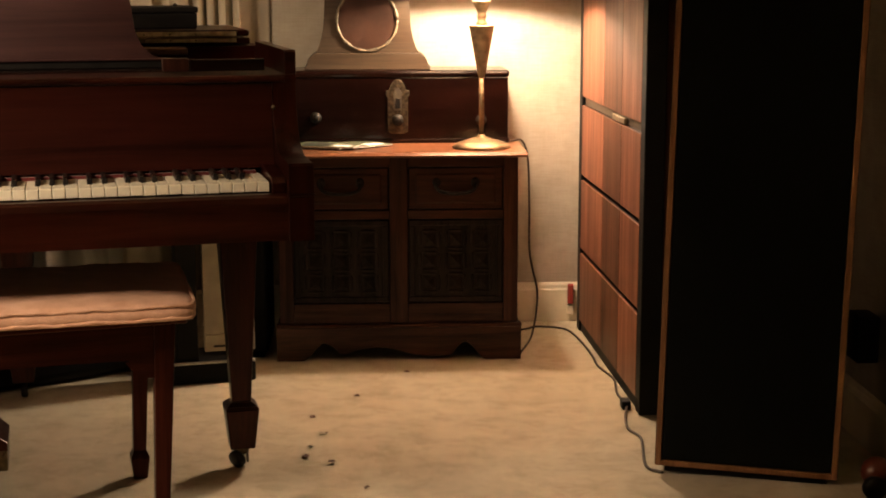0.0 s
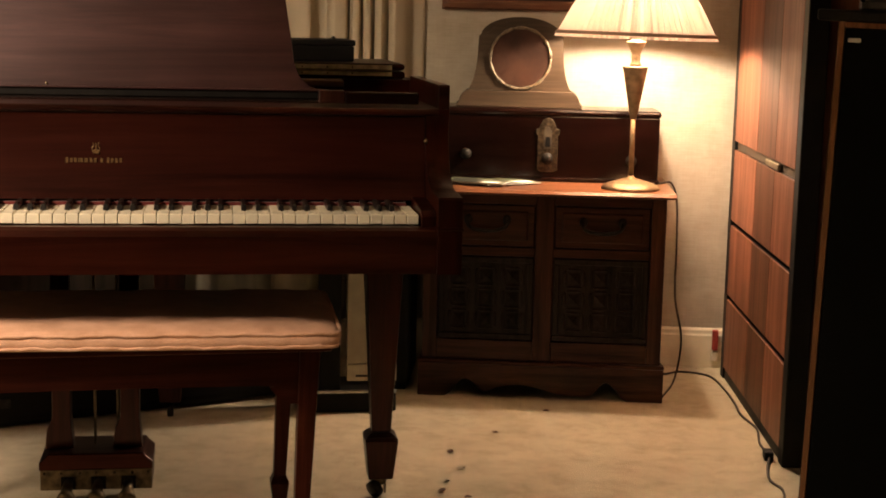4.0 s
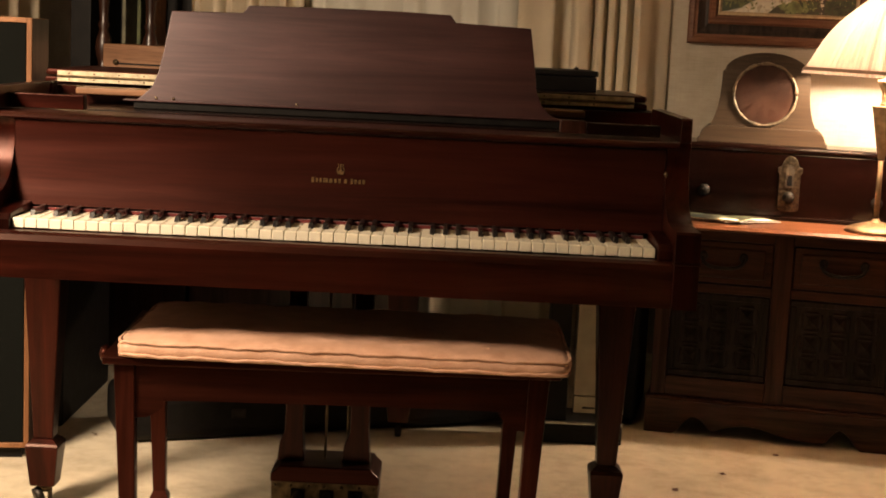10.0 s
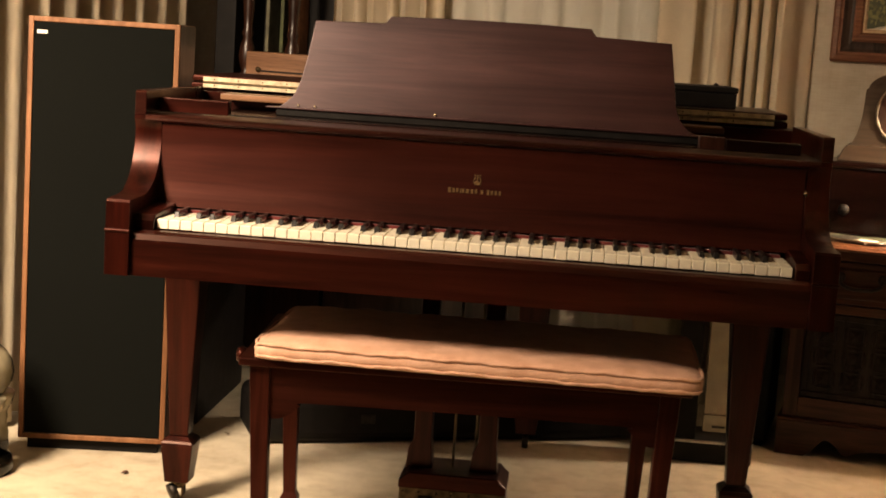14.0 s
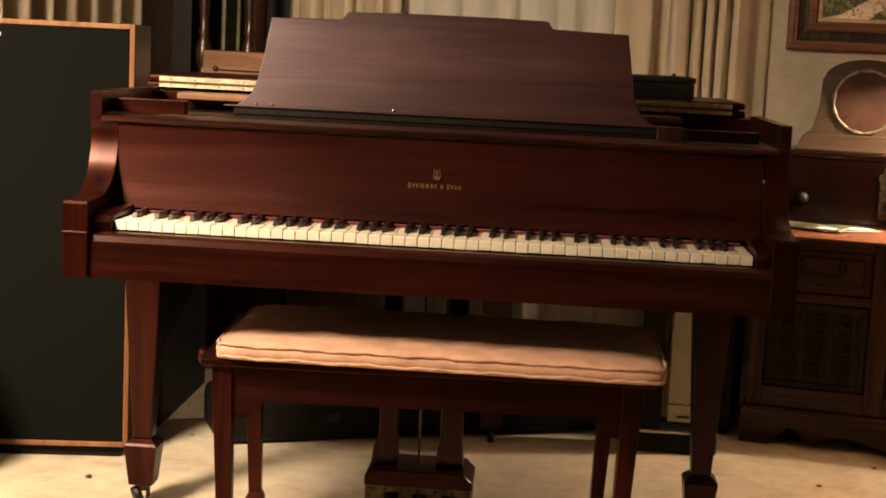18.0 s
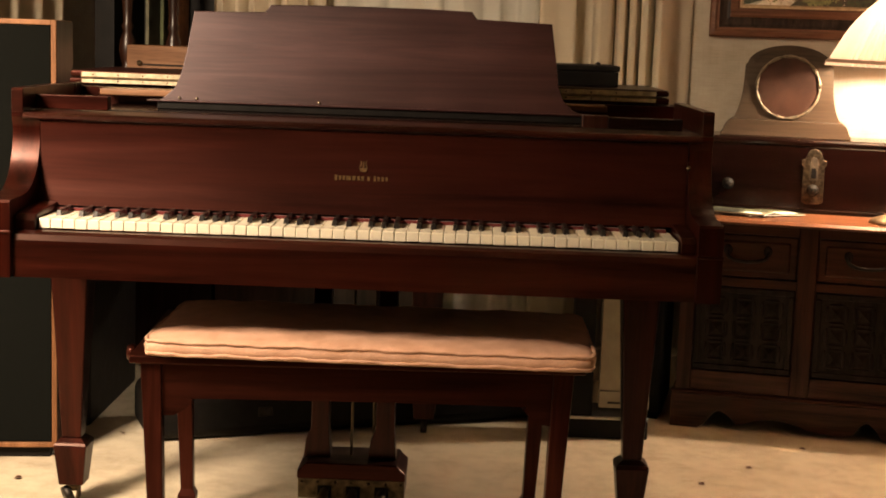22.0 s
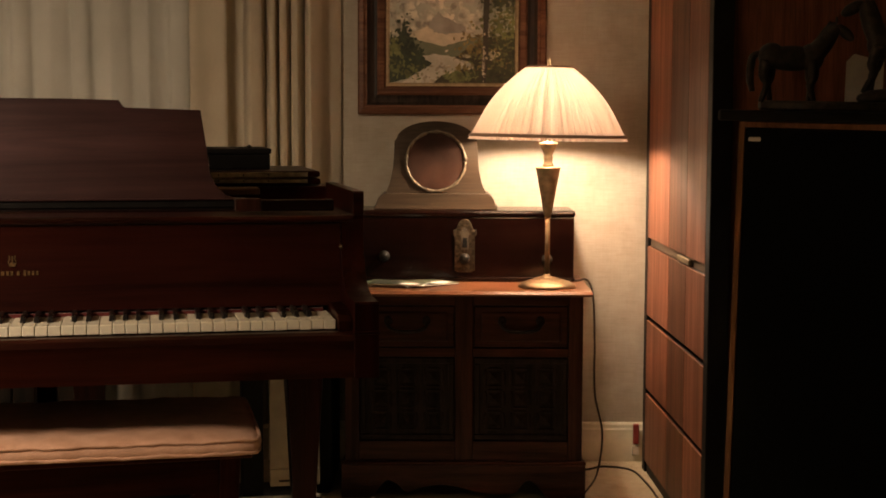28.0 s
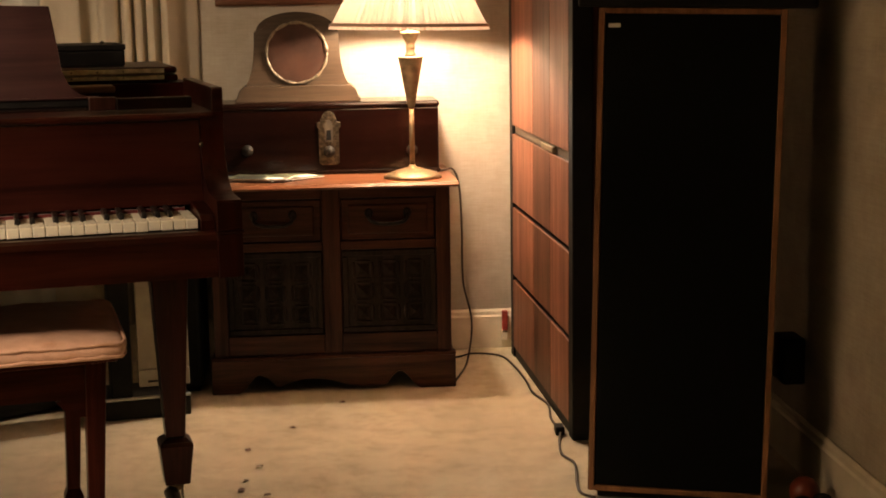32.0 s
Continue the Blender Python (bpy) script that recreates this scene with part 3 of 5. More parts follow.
lo_i, hi_i = [rim.verts.new((*p, 0.615)) for p in inner], [rim.verts.new((*p, 0.955)) for p in inner]
n = len(outer)
for i in range(n):
    k = (i + 1) % n
    for a, b in ((lo_o, hi_o), (hi_i, lo_i), (hi_o, hi_i), (lo_i, lo_o)):
        rim.faces.new((a[i], a[k], b[k], b[i]))
bmesh.ops.recalc_face_normals(rim, faces=rim.faces)
part("rim", rim, MAHOGANY, piano)
part("soundboard", prism(bmesh.new(), inner, "z", 0.66, 0.675), WALNUT_DARK, piano)
LID = [(-0.115, 0.64), (1.271, 0.64)] + [(min(1.271, p[0] + 0.012) if p[0] > 0.6 else max(-0.115, p[0] - 0.012), p[1] + 0.012) for p in RIM[3:]]
part("lid", prism(bmesh.new(), LID, "z", 0.957, 0.972, 0.004), MAHOGANY, piano)
part("lid_flap", cube(-0.115, 1.271, 0.64, 1.02, 0.975, 0.990, bevel=0.006), MAHOGANY, piano, "front lid flap folded back")
hinge = part("hinge", cube(-0.086, 1.240, 0.634, 0.639, 0.962, 0.9865), BRASS_LIGHT, piano, "long brass piano hinge")
tube_bm = bmesh.new()
tube(tube_bm, [(-0.086, 0.633, 0.974), (1.240, 0.633, 0.974)], 0.003, 8)
part("hinge_barrel", tube_bm, BRASS, hinge)
screw_mesh = mesh_of("hinge_screw", lathe(bmesh.new(), [(0.0001, 0.002), (0.0015, 0.0015), (0.0022, 0)], 8), BRONZE)
for i in range(22):
    for z in (0.967, 0.981):
        o = new("hinge_screw", screw_mesh)
        o.parent, o.matrix_basis = hinge, pose(AL + 0.03 + i * 0.0575, 0.634, z, 90)
part("desk_slide", cube(-0.015, 1.12, 0.52, 0.61, 0.9405, 0.955, bevel=0.003), SHELF_WOOD, piano, "lighter sliding rail")
# legs
for x in (-0.068, 1.212):
    leg = part("leg", taper(bmesh.new(), (x, 0.5), 0.044, 0.044, 0.159, (x, 0.5), 0.088, 0.088, 0.59), MAHOGANY_UP, piano)
    part("leg_plate", cube(x - 0.065, x + 0.065, 0.435, 0.565, 0.59, 0.616, bevel=0.003), MAHOGANY, leg)
    part("ferrule", taper(bmesh.new(), (x, 0.5), 0.068, 0.068, 0.149, (x, 0.5), 0.046, 0.046, 0.1585, 0.001), MAHOGANY_UP, leg)
    part("ferrule_bead", taper(bmesh.new(), (x, 0.5), 0.0765, 0.0765, 0.1435, (x, 0.5), 0.068, 0.068, 0.1488, 0.0006), MAHOGANY_GLOSS, leg)
    part("foot", taper(bmesh.new(), (x, 0.5), 0.056, 0.056, 0.048, (x, 0.5), 0.076, 0.076, 0.143), MAHOGANY_UP, leg)
    c = bmesh.new()
    lathe(c, [(0.010, 0.03), (0.016, 0.034), (0.016, 0.049)], 16, (x, 0.5, 0))
    box(c, x - 0.013, x - 0.010, 0.485, 0.515, 0.012, 0.034), box(c, x + 0.010, x + 0.013, 0.485, 0.515, 0.012, 0.034)
    cast = part("caster", c, BRONZE, leg, "small brass caster")
    part("wheel", lathe(bmesh.new(), [(0.006, -0.009), (0.020, -0.008), (0.021, 0), (0.020, 0.008), (0.006, 0.009)], 20), IRON, cast, "", pose(x - 0.012, 0.492, 0.021, 0, 70, 35))
rear = part("leg", taper(bmesh.new(), (0.716, 1.215), 0.060, 0.060, 0.165, (0.716, 1.215), 0.106, 0.106, 0.616), MAHOGANY_UP, piano)
part("foot", taper(bmesh.new(), (0.716, 1.215), 0.056, 0.056, 0.048, (0.716, 1.215), 0.08, 0.08, 0.165), MAHOGANY_UP, rear)
part("wheel", lathe(bmesh.new(), [(0.006, -0.009), (0.020, -0.008), (0.021, 0), (0.020, 0.008), (0.006, 0.009)], 20), IRON, rear, "", pose(0.716, 1.215, 0.024, 0, 90))
# pedal lyre
for x0, x1 in ((0.478, 0.519), (0.626, 0.669)):
    part("lyre_post", prism(bmesh.new(), [(x0, 0.60), (x0, 0.2), (x0 - 0.012, 0.17), (x0 - 0.016, 0.128), (x1 + 0.006, 0.128), (x1, 0.2), (x1, 0.60)], "y", 0.50, 0.545, 0.003), MAHOGANY_UP, piano)
part("lyre_box", prism(bmesh.new(), [(0.453, 0.092), (0.453, 0.110), (0.467, 0.122), (0.473, 0.13), (0.679, 0.13), (0.685, 0.122), (0.699, 0.110), (0.699, 0.092)], "y", 0.455, 0.60, 0.003), BENCH_WOOD, piano)
part("lyre_base", cube(0.455, 0.697, 0.47, 0.595, 0.045, 0.094, bevel=0.003), MAHOGANY, piano)
pl = cube(0.455, 0.697, 0.462, 0.47, 0.045, 0.092, bevel=0.002)
plate = part("pedal_plate", pl, PEWTER, piano, "worn brass pedal plate")
for x in (0.463, 0.500, 0.540, 0.575, 0.615, 0.655, 0.689):
    part("screw", lathe(bmesh.new(), [(0.0001, 0.003), (0.003, 0.002), (0.004, 0)], 10), BRONZE, plate, "", pose(x, 0.462, 0.083, 90))
for x in (0.516, 0.581, 0.646):
    p = bmesh.new()
    tube(p, spline([(x, 0.50, 0.06), (x, 0.44, 0.062), (x, 0.41, 0.055), (x, 0.385, 0.042)], 4), [0.010] * 5 + [0.012] * 4 + [0.017, 0.02, 0.021, 0.017], 10)
    part("pedal", p, PEWTER, piano, "tarnished brass pedal")
    part("pedal_slot", cube(x - 0.016, x + 0.016, 0.459, 0.4625, 0.047, 0.076), BLACK, plate)
for x in (0.570, 0.620):
    r = bmesh.new()
    tube(r, [(x, 0.53, 0.13), (x, 0.53, 0.615)], 0.003, 8)
    part("trap_rod", r, BRASS, piano)

# ---- bench ----
bench = thing("piano_bench", "mahogany duet bench with square tapered legs, tucked under keyboard", "bench", pose(0.001, -0.032, 0, 0, 0, 3))
BX0, BX1, BY0, BY1 = 0.184, 1.058, 0.0, 0.485
part("seat_board", cube(BX0 - 0.006, BX1 + 0.004, BY0 + 0.006, BY1 + 0.01, 0.452, 0.468, bevel=0.003), BENCH_WOOD, bench)
AP = [(0.232, 0.452), (0.232, 0.345)] + [(p.x, p.y) for p in spline([(0.262, 0.347, 0), (0.285, 0.360, 0), (0.300, 0.374, 0), (0.322, 0.381, 0), (0.62, 0.383, 0), (0.925, 0.382, 0), (0.944, 0.376, 0), (0.958, 0.360, 0), (0.978, 0.345, 0)], 4)] + [(1.006, 0.343), (1.006, 0.452)]
for y in (BY0 + 0.026, BY1 - 0.03):
    part("apron", prism(bmesh.new(), AP, "y", y, y + 0.02), BENCH_WOOD, bench)
for x in (0.207, 1.011):
    part("side_apron", cube(x, x + 0.02, BY0 + 0.04, BY1 - 0.04, 0.356, 0.452), BENCH_WOOD, bench)
for xt, x in ((0.218, 0.231), (1.021, 1.005)):
    for y in (BY0 + 0.038, BY1 - 0.024):
        l = part("leg", taper(bmesh.new(), (x, y), 0.028, 0.028, 0.065, (xt, y), 0.040, 0.040, 0.452, 0.002), BENCH_UP, bench)
        part("spade_foot", taper(bmesh.new(), (x, y), 0.030, 0.030, 0.0, (x, y), 0.042, 0.042, 0.05, 0.003), BENCH_UP, l)
        part("collar", taper(bmesh.new(), (x, y), 0.042, 0.042, 0.05, (x, y), 0.028, 0.028, 0.066, 0.001), BENCH_UP, l)
for x in (BX0 - 0.014, ):
    part("knob", lathe(bmesh.new(), [(0.006, 0), (0.006, 0.008), (0.015, 0.011), (0.0185, 0.019), (0.014, 0.028), (0.001, 0.031)], 20), BENCH_UP, bench, "turned wooden adjusting knob", pose(x + 0.012, BY0 + 0.13, 0.447, 0, -90))

cush = thing("seat_cushion", "peach satin bench cushion with piped edges", "cushion")
CX0, CX1, CY0, CY1, CZ = 0.206, 1.074, -0.022, 0.42, 0.469
cb = bmesh.new()
nx, ny = 60, 22
rnd = random.Random(9)
def rounded(i, j, grow):
    u, v = -1 + 2 * i / nx, -1 + 2 * j / ny
    edge = max(abs(u) ** 10, abs(v) ** 10)
    x = (CX0 + CX1) / 2 + u * ((CX1 - CX0) / 2 + grow)
    y = (CY0 + CY1) / 2 + v * ((CY1 - CY0) / 2 + grow)
    if abs(u) > 0.9 and abs(v) > 0.8:
        x -= math.copysign(0.008, u) * ((abs(u) - 0.9) / 0.1) * ((abs(v) - 0.8) / 0.2)
        y -= math.copysign(0.008, v) * ((abs(u) - 0.9) / 0.1) * ((abs(v) - 0.8) / 0.2)
    return x, y, u, v
top = [[None] * (ny + 1) for _ in range(nx + 1)]
bot = [[None] * (ny + 1) for _ in range(nx + 1)]
for i in range(nx + 1):
    for j in range(ny + 1):
        x, y, u, v = rounded(i, j, 0)
        puff = (1 - abs(u) ** 6) * (1 - abs(v) ** 4)
        w = (0.0034 * noise.noise((x * 18, y * 30, 0.3)) + 0.0018 * noise.noise((x * 50, y * 36, 1.3))) * (0.4 + abs(v))
        top[i][j] = cb.verts.new((x, y, CZ + 0.030 + 0.016 * puff ** 0.7 + w))
        bot[i][j] = cb.verts.new((x, y, CZ + 0.0005))
for i in range(nx):
    for j in range(ny):
        cb.faces.new((top[i][j], top[i + 1][j], top[i + 1][j + 1], top[i][j + 1])).smooth = True
        cb.faces.new((bot[i][j], bot[i][j + 1], bot[i + 1][j + 1], bot[i + 1][j]))
rim_ij = [(i, 0) for i in range(nx)] + [(nx, j) for j in range(ny)] + [(i, ny) for i in range(nx, 0, -1)] + [(0, j) for j in range(ny, 0, -1)]
midv = []
for k, (i, j) in enumerate(rim_ij):
    x, y, u, v = rounded(i, j, 0.004 + 0.0012 * math.sin(k * 0.9) + 0.001 * math.sin(k * 2.3) + 0.003 * noise.noise((k * 0.37, 0.2, 0.7)))
    midv.append(cb.verts.new((x, y, CZ + 0.0155)))
for k in range(len(rim_ij)):
    a, b = rim_ij[k], rim_ij[(k + 1) % len(rim_ij)]
    m1, m2 = midv[k], midv[(k + 1) % len(rim_ij)]
    cb.faces.new((bot[a[0]][a[1]], bot[b[0]][b[1]], m2, m1)).smooth = True
    cb.faces.new((m1, m2, top[b[0]][b[1]], top[a[0]][a[1]])).smooth = True
bmesh.ops.recalc_face_normals(cb, faces=cb.faces)
part("pad", cb, CUSHION, cush)
for z in (CZ + 0.029, CZ + 0.005):
    path = []
    for k, (i, j) in enumerate(rim_ij + rim_ij[:1]):
        x, y, u, v = rounded(i, j, 0.001)
        path.append((x, y, z + 0.0012 * math.sin(k * 0.7) + 0.001 * math.sin(k * 1.9)))
    pb = bmesh.new()
    tube(pb, path, 0.0036, 6)
    part("piping", pb, CUSHION, cush)

# ---- chest of drawers by the back wall ----
C0, C1, CF, CB = -0.923, -0.214, -0.487, -0.03
chest = thing("cabinet", "stained oak two-drawer cabinet with carved dark door panels", "cabinet", ROOM)
part("top", prism(bmesh.new(), [(CF - 0.022, 0.600), (CF - 0.026, 0.606), (CF - 0.018, 0.614), (CB, 0.614), (CB, 0.598), (CF - 0.012, 0.598)], "x", C0 - 0.025, C1 + 0.019, 0.002), OAK_TOP, chest, "reddish polished top with moulded edge")
part("body", cube(C0 + 0.008, C1 - 0.008, CF + 0.03, CB, 0.10, 0.598), OAK_UP, chest)
for x0, x1 in ((C0 + 0.006, C0 + 0.048), (C0 + 0.329, C0 + 0.382), (C1 - 0.048, C1 - 0.006)):
    part("stile", cube(x0, x1, CF, CF + 0.03, 0.10, 0.598, bevel=0.003), OAK_UP, chest)
MX0, MX1 = C0 + 0.329, C0 + 0.382
for x0, x1 in ((C0 + 0.048, MX0), (MX1, C1 - 0.048)):
    for z0, z1 in ((0.570, 0.598), (0.418, 0.444), (0.10, 0.168)):
        part("rail", cube(x0, x1, CF + 0.002, CF + 0.03, z0, z1, bevel=0.002), OAK, chest)
    d = part("drawer", cube(x0 + 0.003, x1 - 0.003, CF + 0.006, CF + 0.03, 0.447, 0.567, bevel=0.003), OAK, chest)
    part("drawer_field", cube(x0 + 0.022, x1 - 0.022, CF + 0.001, CF + 0.012, 0.463, 0.551, bevel=0.006), OAK, d)
    xc = (x0 + x1) / 2
    hb = bmesh.new()
    tube(hb, spline([(xc - 0.057, CF - 0.006, 0.523), (xc - 0.054, CF - 0.014, 0.508), (xc - 0.035, CF - 0.018, 0.498), (xc, CF - 0.02, 0.495), (xc + 0.035, CF - 0.018, 0.498), (xc + 0.054, CF - 0.014, 0.508), (xc + 0.057, CF - 0.006, 0.523)], 5), 0.0052, 8)
    part("bail_handle", hb, IRON, d, "dark bail handle")
    for sg in (-1, 1):
        part("handle_rose", ball(bmesh.new(), (xc + sg * 0.056, CF - 0.003, 0.525), 0.012, 0.006, 0.015), IRON, d)
    door = part("door", cube(x0 + 0.003, x1 - 0.003, CF + 0.010, CF + 0.03, 0.171, 0.415, bevel=0.002), OAK_DARK, chest, "dark carved panel door")
    for z0, z1, a, b in ((0.171, 0.188, x0 + 0.003, x1 - 0.003), (0.398, 0.415, x0 + 0.003, x1 - 0.003), (0.188, 0.398, x0 + 0.003, x0 + 0.02), (0.188, 0.398, x1 - 0.02, x1 - 0.003)):
        part("door_moulding", cube(a, b, CF + 0.003, CF + 0.012, z0, z1, bevel=0.003), OAK_DARK, door)
    w = (x1 - x0 - 0.05) / 3
    for i in range(3):
        for j in range(3):
            px, pz = x0 + 0.025 + (i + 0.5) * w, 0.197 + (j + 0.5) * 0.064
            cbm = bmesh.new()
            vs = [cbm.verts.new((px + a * 0.017, CF + 0.0095, pz + b * 0.017)) for a, b in ((-1, -1), (1, -1), (1, 1), (-1, 1))]
            tip = cbm.verts.new((px, CF - 0.001, pz))
            for k in range(4):
                cbm.faces.new((vs[k], vs[(k + 1) % 4], tip))
            cbm.faces.new(vs[::-1])
            for s in (-1, 1):
                ball(cbm, (px + s * 0.027, CF + 0.009, pz), 0.006, 0.004, 0.024, u=8, v=6)
                ball(cbm, (px, CF + 0.009, pz + s * 0.026), 0.022, 0.004, 0.004, u=8, v=6)
            part("carved_boss", cbm, OAK_DARK, door)
PLN = [(C0 - 0.004, 0.0), (C0 - 0.004, 0.098), (C1 + 0.004, 0.098), (C1 + 0.004, 0.0), (-0.315, 0.0)]
PLN += [(p.x, p.y) for p in spline([(x, z, 0) for x, z in ((-0.318, 0.002), (-0.334, 0.014), (-0.350, 0.036), (-0.374, 0.054), (-0.396, 0.040), (-0.412, 0.018), (-0.440, 0.012), (-0.500, 0.013), (-0.540, 0.021), (-0.585, 0.034),
                                                            (-0.635, 0.040), (-0.690, 0.032), (-0.725, 0.018), (-0.742, 0.020), (-0.762, 0.042), (-0.790, 0.054), (-0.812, 0.036), (-0.828, 0.014), (-0.845, 0.002))], 3)][1:-1] + [(C0 + 0.075, 0.0)]
part("plinth", prism(bmesh.new(), PLN, "y", CF - 0.012, CF + 0.01), OAK, chest, "scalloped base board")
part("plinth_moulding", cube(C0 - 0.006, C1 + 0.006, CF - 0.015, CF + 0.02, 0.098, 0.110, bevel=0.005), OAK, chest)
for x in (C0 - 0.004, C1 - 0.016):
    part("plinth_side", cube(x, x + 0.02, CF + 0.01, CB, 0.0, 0.10), OAK, chest)

# ---- old radio ----
R0, R1, RF, RB, RZ = -0.900, -0.230, -0.25, -0.03, 0.6145
radio = thing("antique_radio", "long mahogany antique table radio with bronze escutcheon", "radio", ROOM)
part("case", cube(R0, R1, RF, RB, RZ + 0.006, RZ + 0.199, bevel=0.003), RADIO_WOOD, radio)
part("case_lid", cube(R0 - 0.004, R1 + 0.004, RF - 0.006, RB, RZ + 0.199, RZ + 0.2195, bevel=0.008), RADIO_WOOD, radio)
part("case_base", cube(R0 - 0.004, R1 + 0.004, RF - 0.006, RB, RZ, RZ + 0.014, bevel=0.004), RADIO_WOOD, radio)
ESC = [(-0.031, 0.0), (-0.031, 0.095), (-0.036, 0.098), (-0.036, 0.112), (-0.026, 0.114)] + [(0.024 * math.cos(a), 0.114 + 0.029 * math.sin(a)) for a in [math.pi - k * math.pi / 10 for k in range(1, 10)]] + [(0.026, 0.114), (0.036, 0.112), (0.036, 0.098), (0.031, 0.095), (0.031, 0.0), (0.02, -0.006), (-0.02, -0.006)]
EX, EZ = -0.565, RZ + 0.036
ESC = [(a, 1.1 * b) for a, b in ESC]
esc = part("escutcheon", prism(bmesh.new(), [(EX + a, EZ + b) for a, b in ESC], "y", RF - 0.006, RF + 0.002, 0.002), plain("dark_dial_bronze", (0.075, 0.056, 0.036), 0.45, 0.9, 0.5, 120, 0.4), radio, "cast bronze dial plate")
dial = prism(bmesh.new(), [(EX + 0.4 * a, EZ + 0.066 + 0.42 * b) for a, b in ESC], "y", RF - 0.0085, RF - 0.005)
part("dial_window", dial, plain("aged_dial_paper", (0.05, 0.036, 0.02), 0.6, 0, 0.3), esc, "small paper dial window")
part("dial_shade", prism(bmesh.new(), [(EX - 0.008, EZ + 0.07), (EX - 0.006, EZ + 0.10), (EX + 0.006, EZ + 0.10), (EX + 0.008, EZ + 0.07)], "y", RF - 0.010, RF - 0.0085), BLACK, esc)
KNOB = plain("dark_radio_knob", (0.014, 0.011, 0.008), 0.5, 0.0, 0.4, 80, 0.2, 0.25)
KN = [(0.024, 0), (0.024, 0.004), (0.017, 0.008), (0.016, 0.022), (0.013, 0.025), (0.0001, 0.026)]
for x, z, s in ((EX, RZ + 0.071, 0.72), (-0.812, RZ + 0.078, 0.72), (-0.312, RZ + 0.069, 0.72)):
    part("knob", lathe(bmesh.new(), [(r * s, h * s) for r, h in KN], 24), KNOB, radio, "dark bronze tuning knob", pose(x, RF - (0.006 if x == EX else 0.0), z, 90))

# ---- mantel clock case on the radio ----
KX, KF, KZ = -0.655, -0.20, RZ + 0.220
BASE = [(0.190, 0.0), (0.191, 0.010), (0.185, 0.0115), (0.184, 0.016), (0.180, 0.030), (0.173, 0.041), (0.166, 0.045), (0.164, 0.049)]
clock = thing("mantel_clock", "empty tambour mantel clock case of brown wood, dial missing", "clock", ROOM)
part("base", prism(bmesh.new(), [(KX + s * a, KZ + b) for s, row in ((-1, BASE), (1, BASE[::-1])) for a, b in row], "y", KF - 0.02, KF + 0.12, 0.002), CLOCK_WOOD, clock)
half = [(p.x, p.y) for p in spline([(0.158, 0.0495, 0), (0.150, 0.062, 0), (0.141, 0.086, 0), (0.133, 0.125, 0), (0.1295, 0.17, 0), (0.128, 0.212, 0)], 4)] + [(0.122 * math.sin(a), 0.213 + 0.059 * math.cos(a)) for a in [1.50 - k * 0.1875 for k in range(0, 9)]]
case_outline = [(KX + a, KZ + b) for a, b in half] + [(KX - a, KZ + b) for a, b in reversed(half)]
R_D, DZ = 0.0915, KZ + 0.148
cbm = prism(bmesh.new(), case_outline, "y", KF, KF + 0.10)
part("case", cbm, CLOCK_WOOD, clock)
part("dial_recess", lathe(bmesh.new(), [(0.0001, 0), (R_D - 0.003, 0)], 40), DIAL_WOOD, clock, "bare wooden dial disc", pose(KX, KF - 0.0015, DZ, 90))
ring = bmesh.new()
tube(ring, [(KX + R_D * math.cos(2 * math.pi * k / 48), KF - 0.004, DZ + R_D * math.sin(2 * math.pi * k / 48)) for k in range(49)], [0.0046 + 0.0014 * math.sin(k * 1.7) for k in range(49)], 8)
part("bezel", ring, plain("tarnished_bezel", (0.13, 0.10, 0.065), 0.55, 0.5, 0.5, 90, 0.3), clock, "beaded tarnished brass bezel")
for s in (-1, 1):
    part("arch_moulding", prism(bmesh.new(), [(KX + s * a, KZ + b) for a, b in half[-8:]] + [(KX + s * a * 0.9, KZ + b - 0.012) for a, b in reversed(half[-8:])], "y", KF - 0.006, KF + 0.003), CLOCK_WOOD, clock)

# ---- table lamp ----
LX, LY, LZ = -0.3205, -0.385, 0.6145
table_lamp = thing("table_lamp", "brushed brass table lamp with lit pleated empire shade", "lamp", ROOM @ pose(LX, LY, LZ))
part("base", lathe(bmesh.new(), [(0.086, 0.0), (0.086, 0.005), (0.078, 0.012), (0.052, 0.022), (0.03, 0.028), (0.012, 0.033), (0.009, 0.04)], 56), BRASS, table_lamp)
part("stem", lathe(bmesh.new(), [(0.0075, 0.035), (0.0075, 0.225)], 24), BRASS, table_lamp)
part("cone", lathe(bmesh.new(), [(0.0085, 0.205), (0.0105, 0.212), (0.036, 0.351), (0.038, 0.355), (0.036, 0.358), (0.010, 0.359)], 40), BRASS, table_lamp)
part("socket", lathe(bmesh.new(), [(0.0165, 0.359), (0.0165, 0.364), (0.012, 0.371), (0.0138, 0.382), (0.0138, 0.387), (0.0122, 0.392), (0.018, 0.406), (0.0275, 0.424), (0.0285, 0.429), (0.014, 0.432), (0.012, 0.45)], 32), BRASS, table_lamp)
part("bulb", lathe(bmesh.new(), [(0.010, 0.45), (0.012, 0.460), (0.02, 0.475)], 20), PAPER, table_lamp)
part("harp", tube(bmesh.new(), spline([(0.012, 0, 0.42), (0.05, 0, 0.47), (0.055, 0, 0.55), (0.0, 0, 0.655)], 6), 0.0015, 6), BRASS, table_lamp)
part("finial", lathe(bmesh.new(), [(0.006, 0.648), (0.008, 0.655), (0.004, 0.661), (0.005, 0.672), (0.0001, 0.68)], 16), BRASS_LIGHT, table_lamp)
sh = bmesh.new()
NP = 150
rows = [(k / 12, 0.234 - 0.168 * k / 12) for k in range(13)]
rings = []
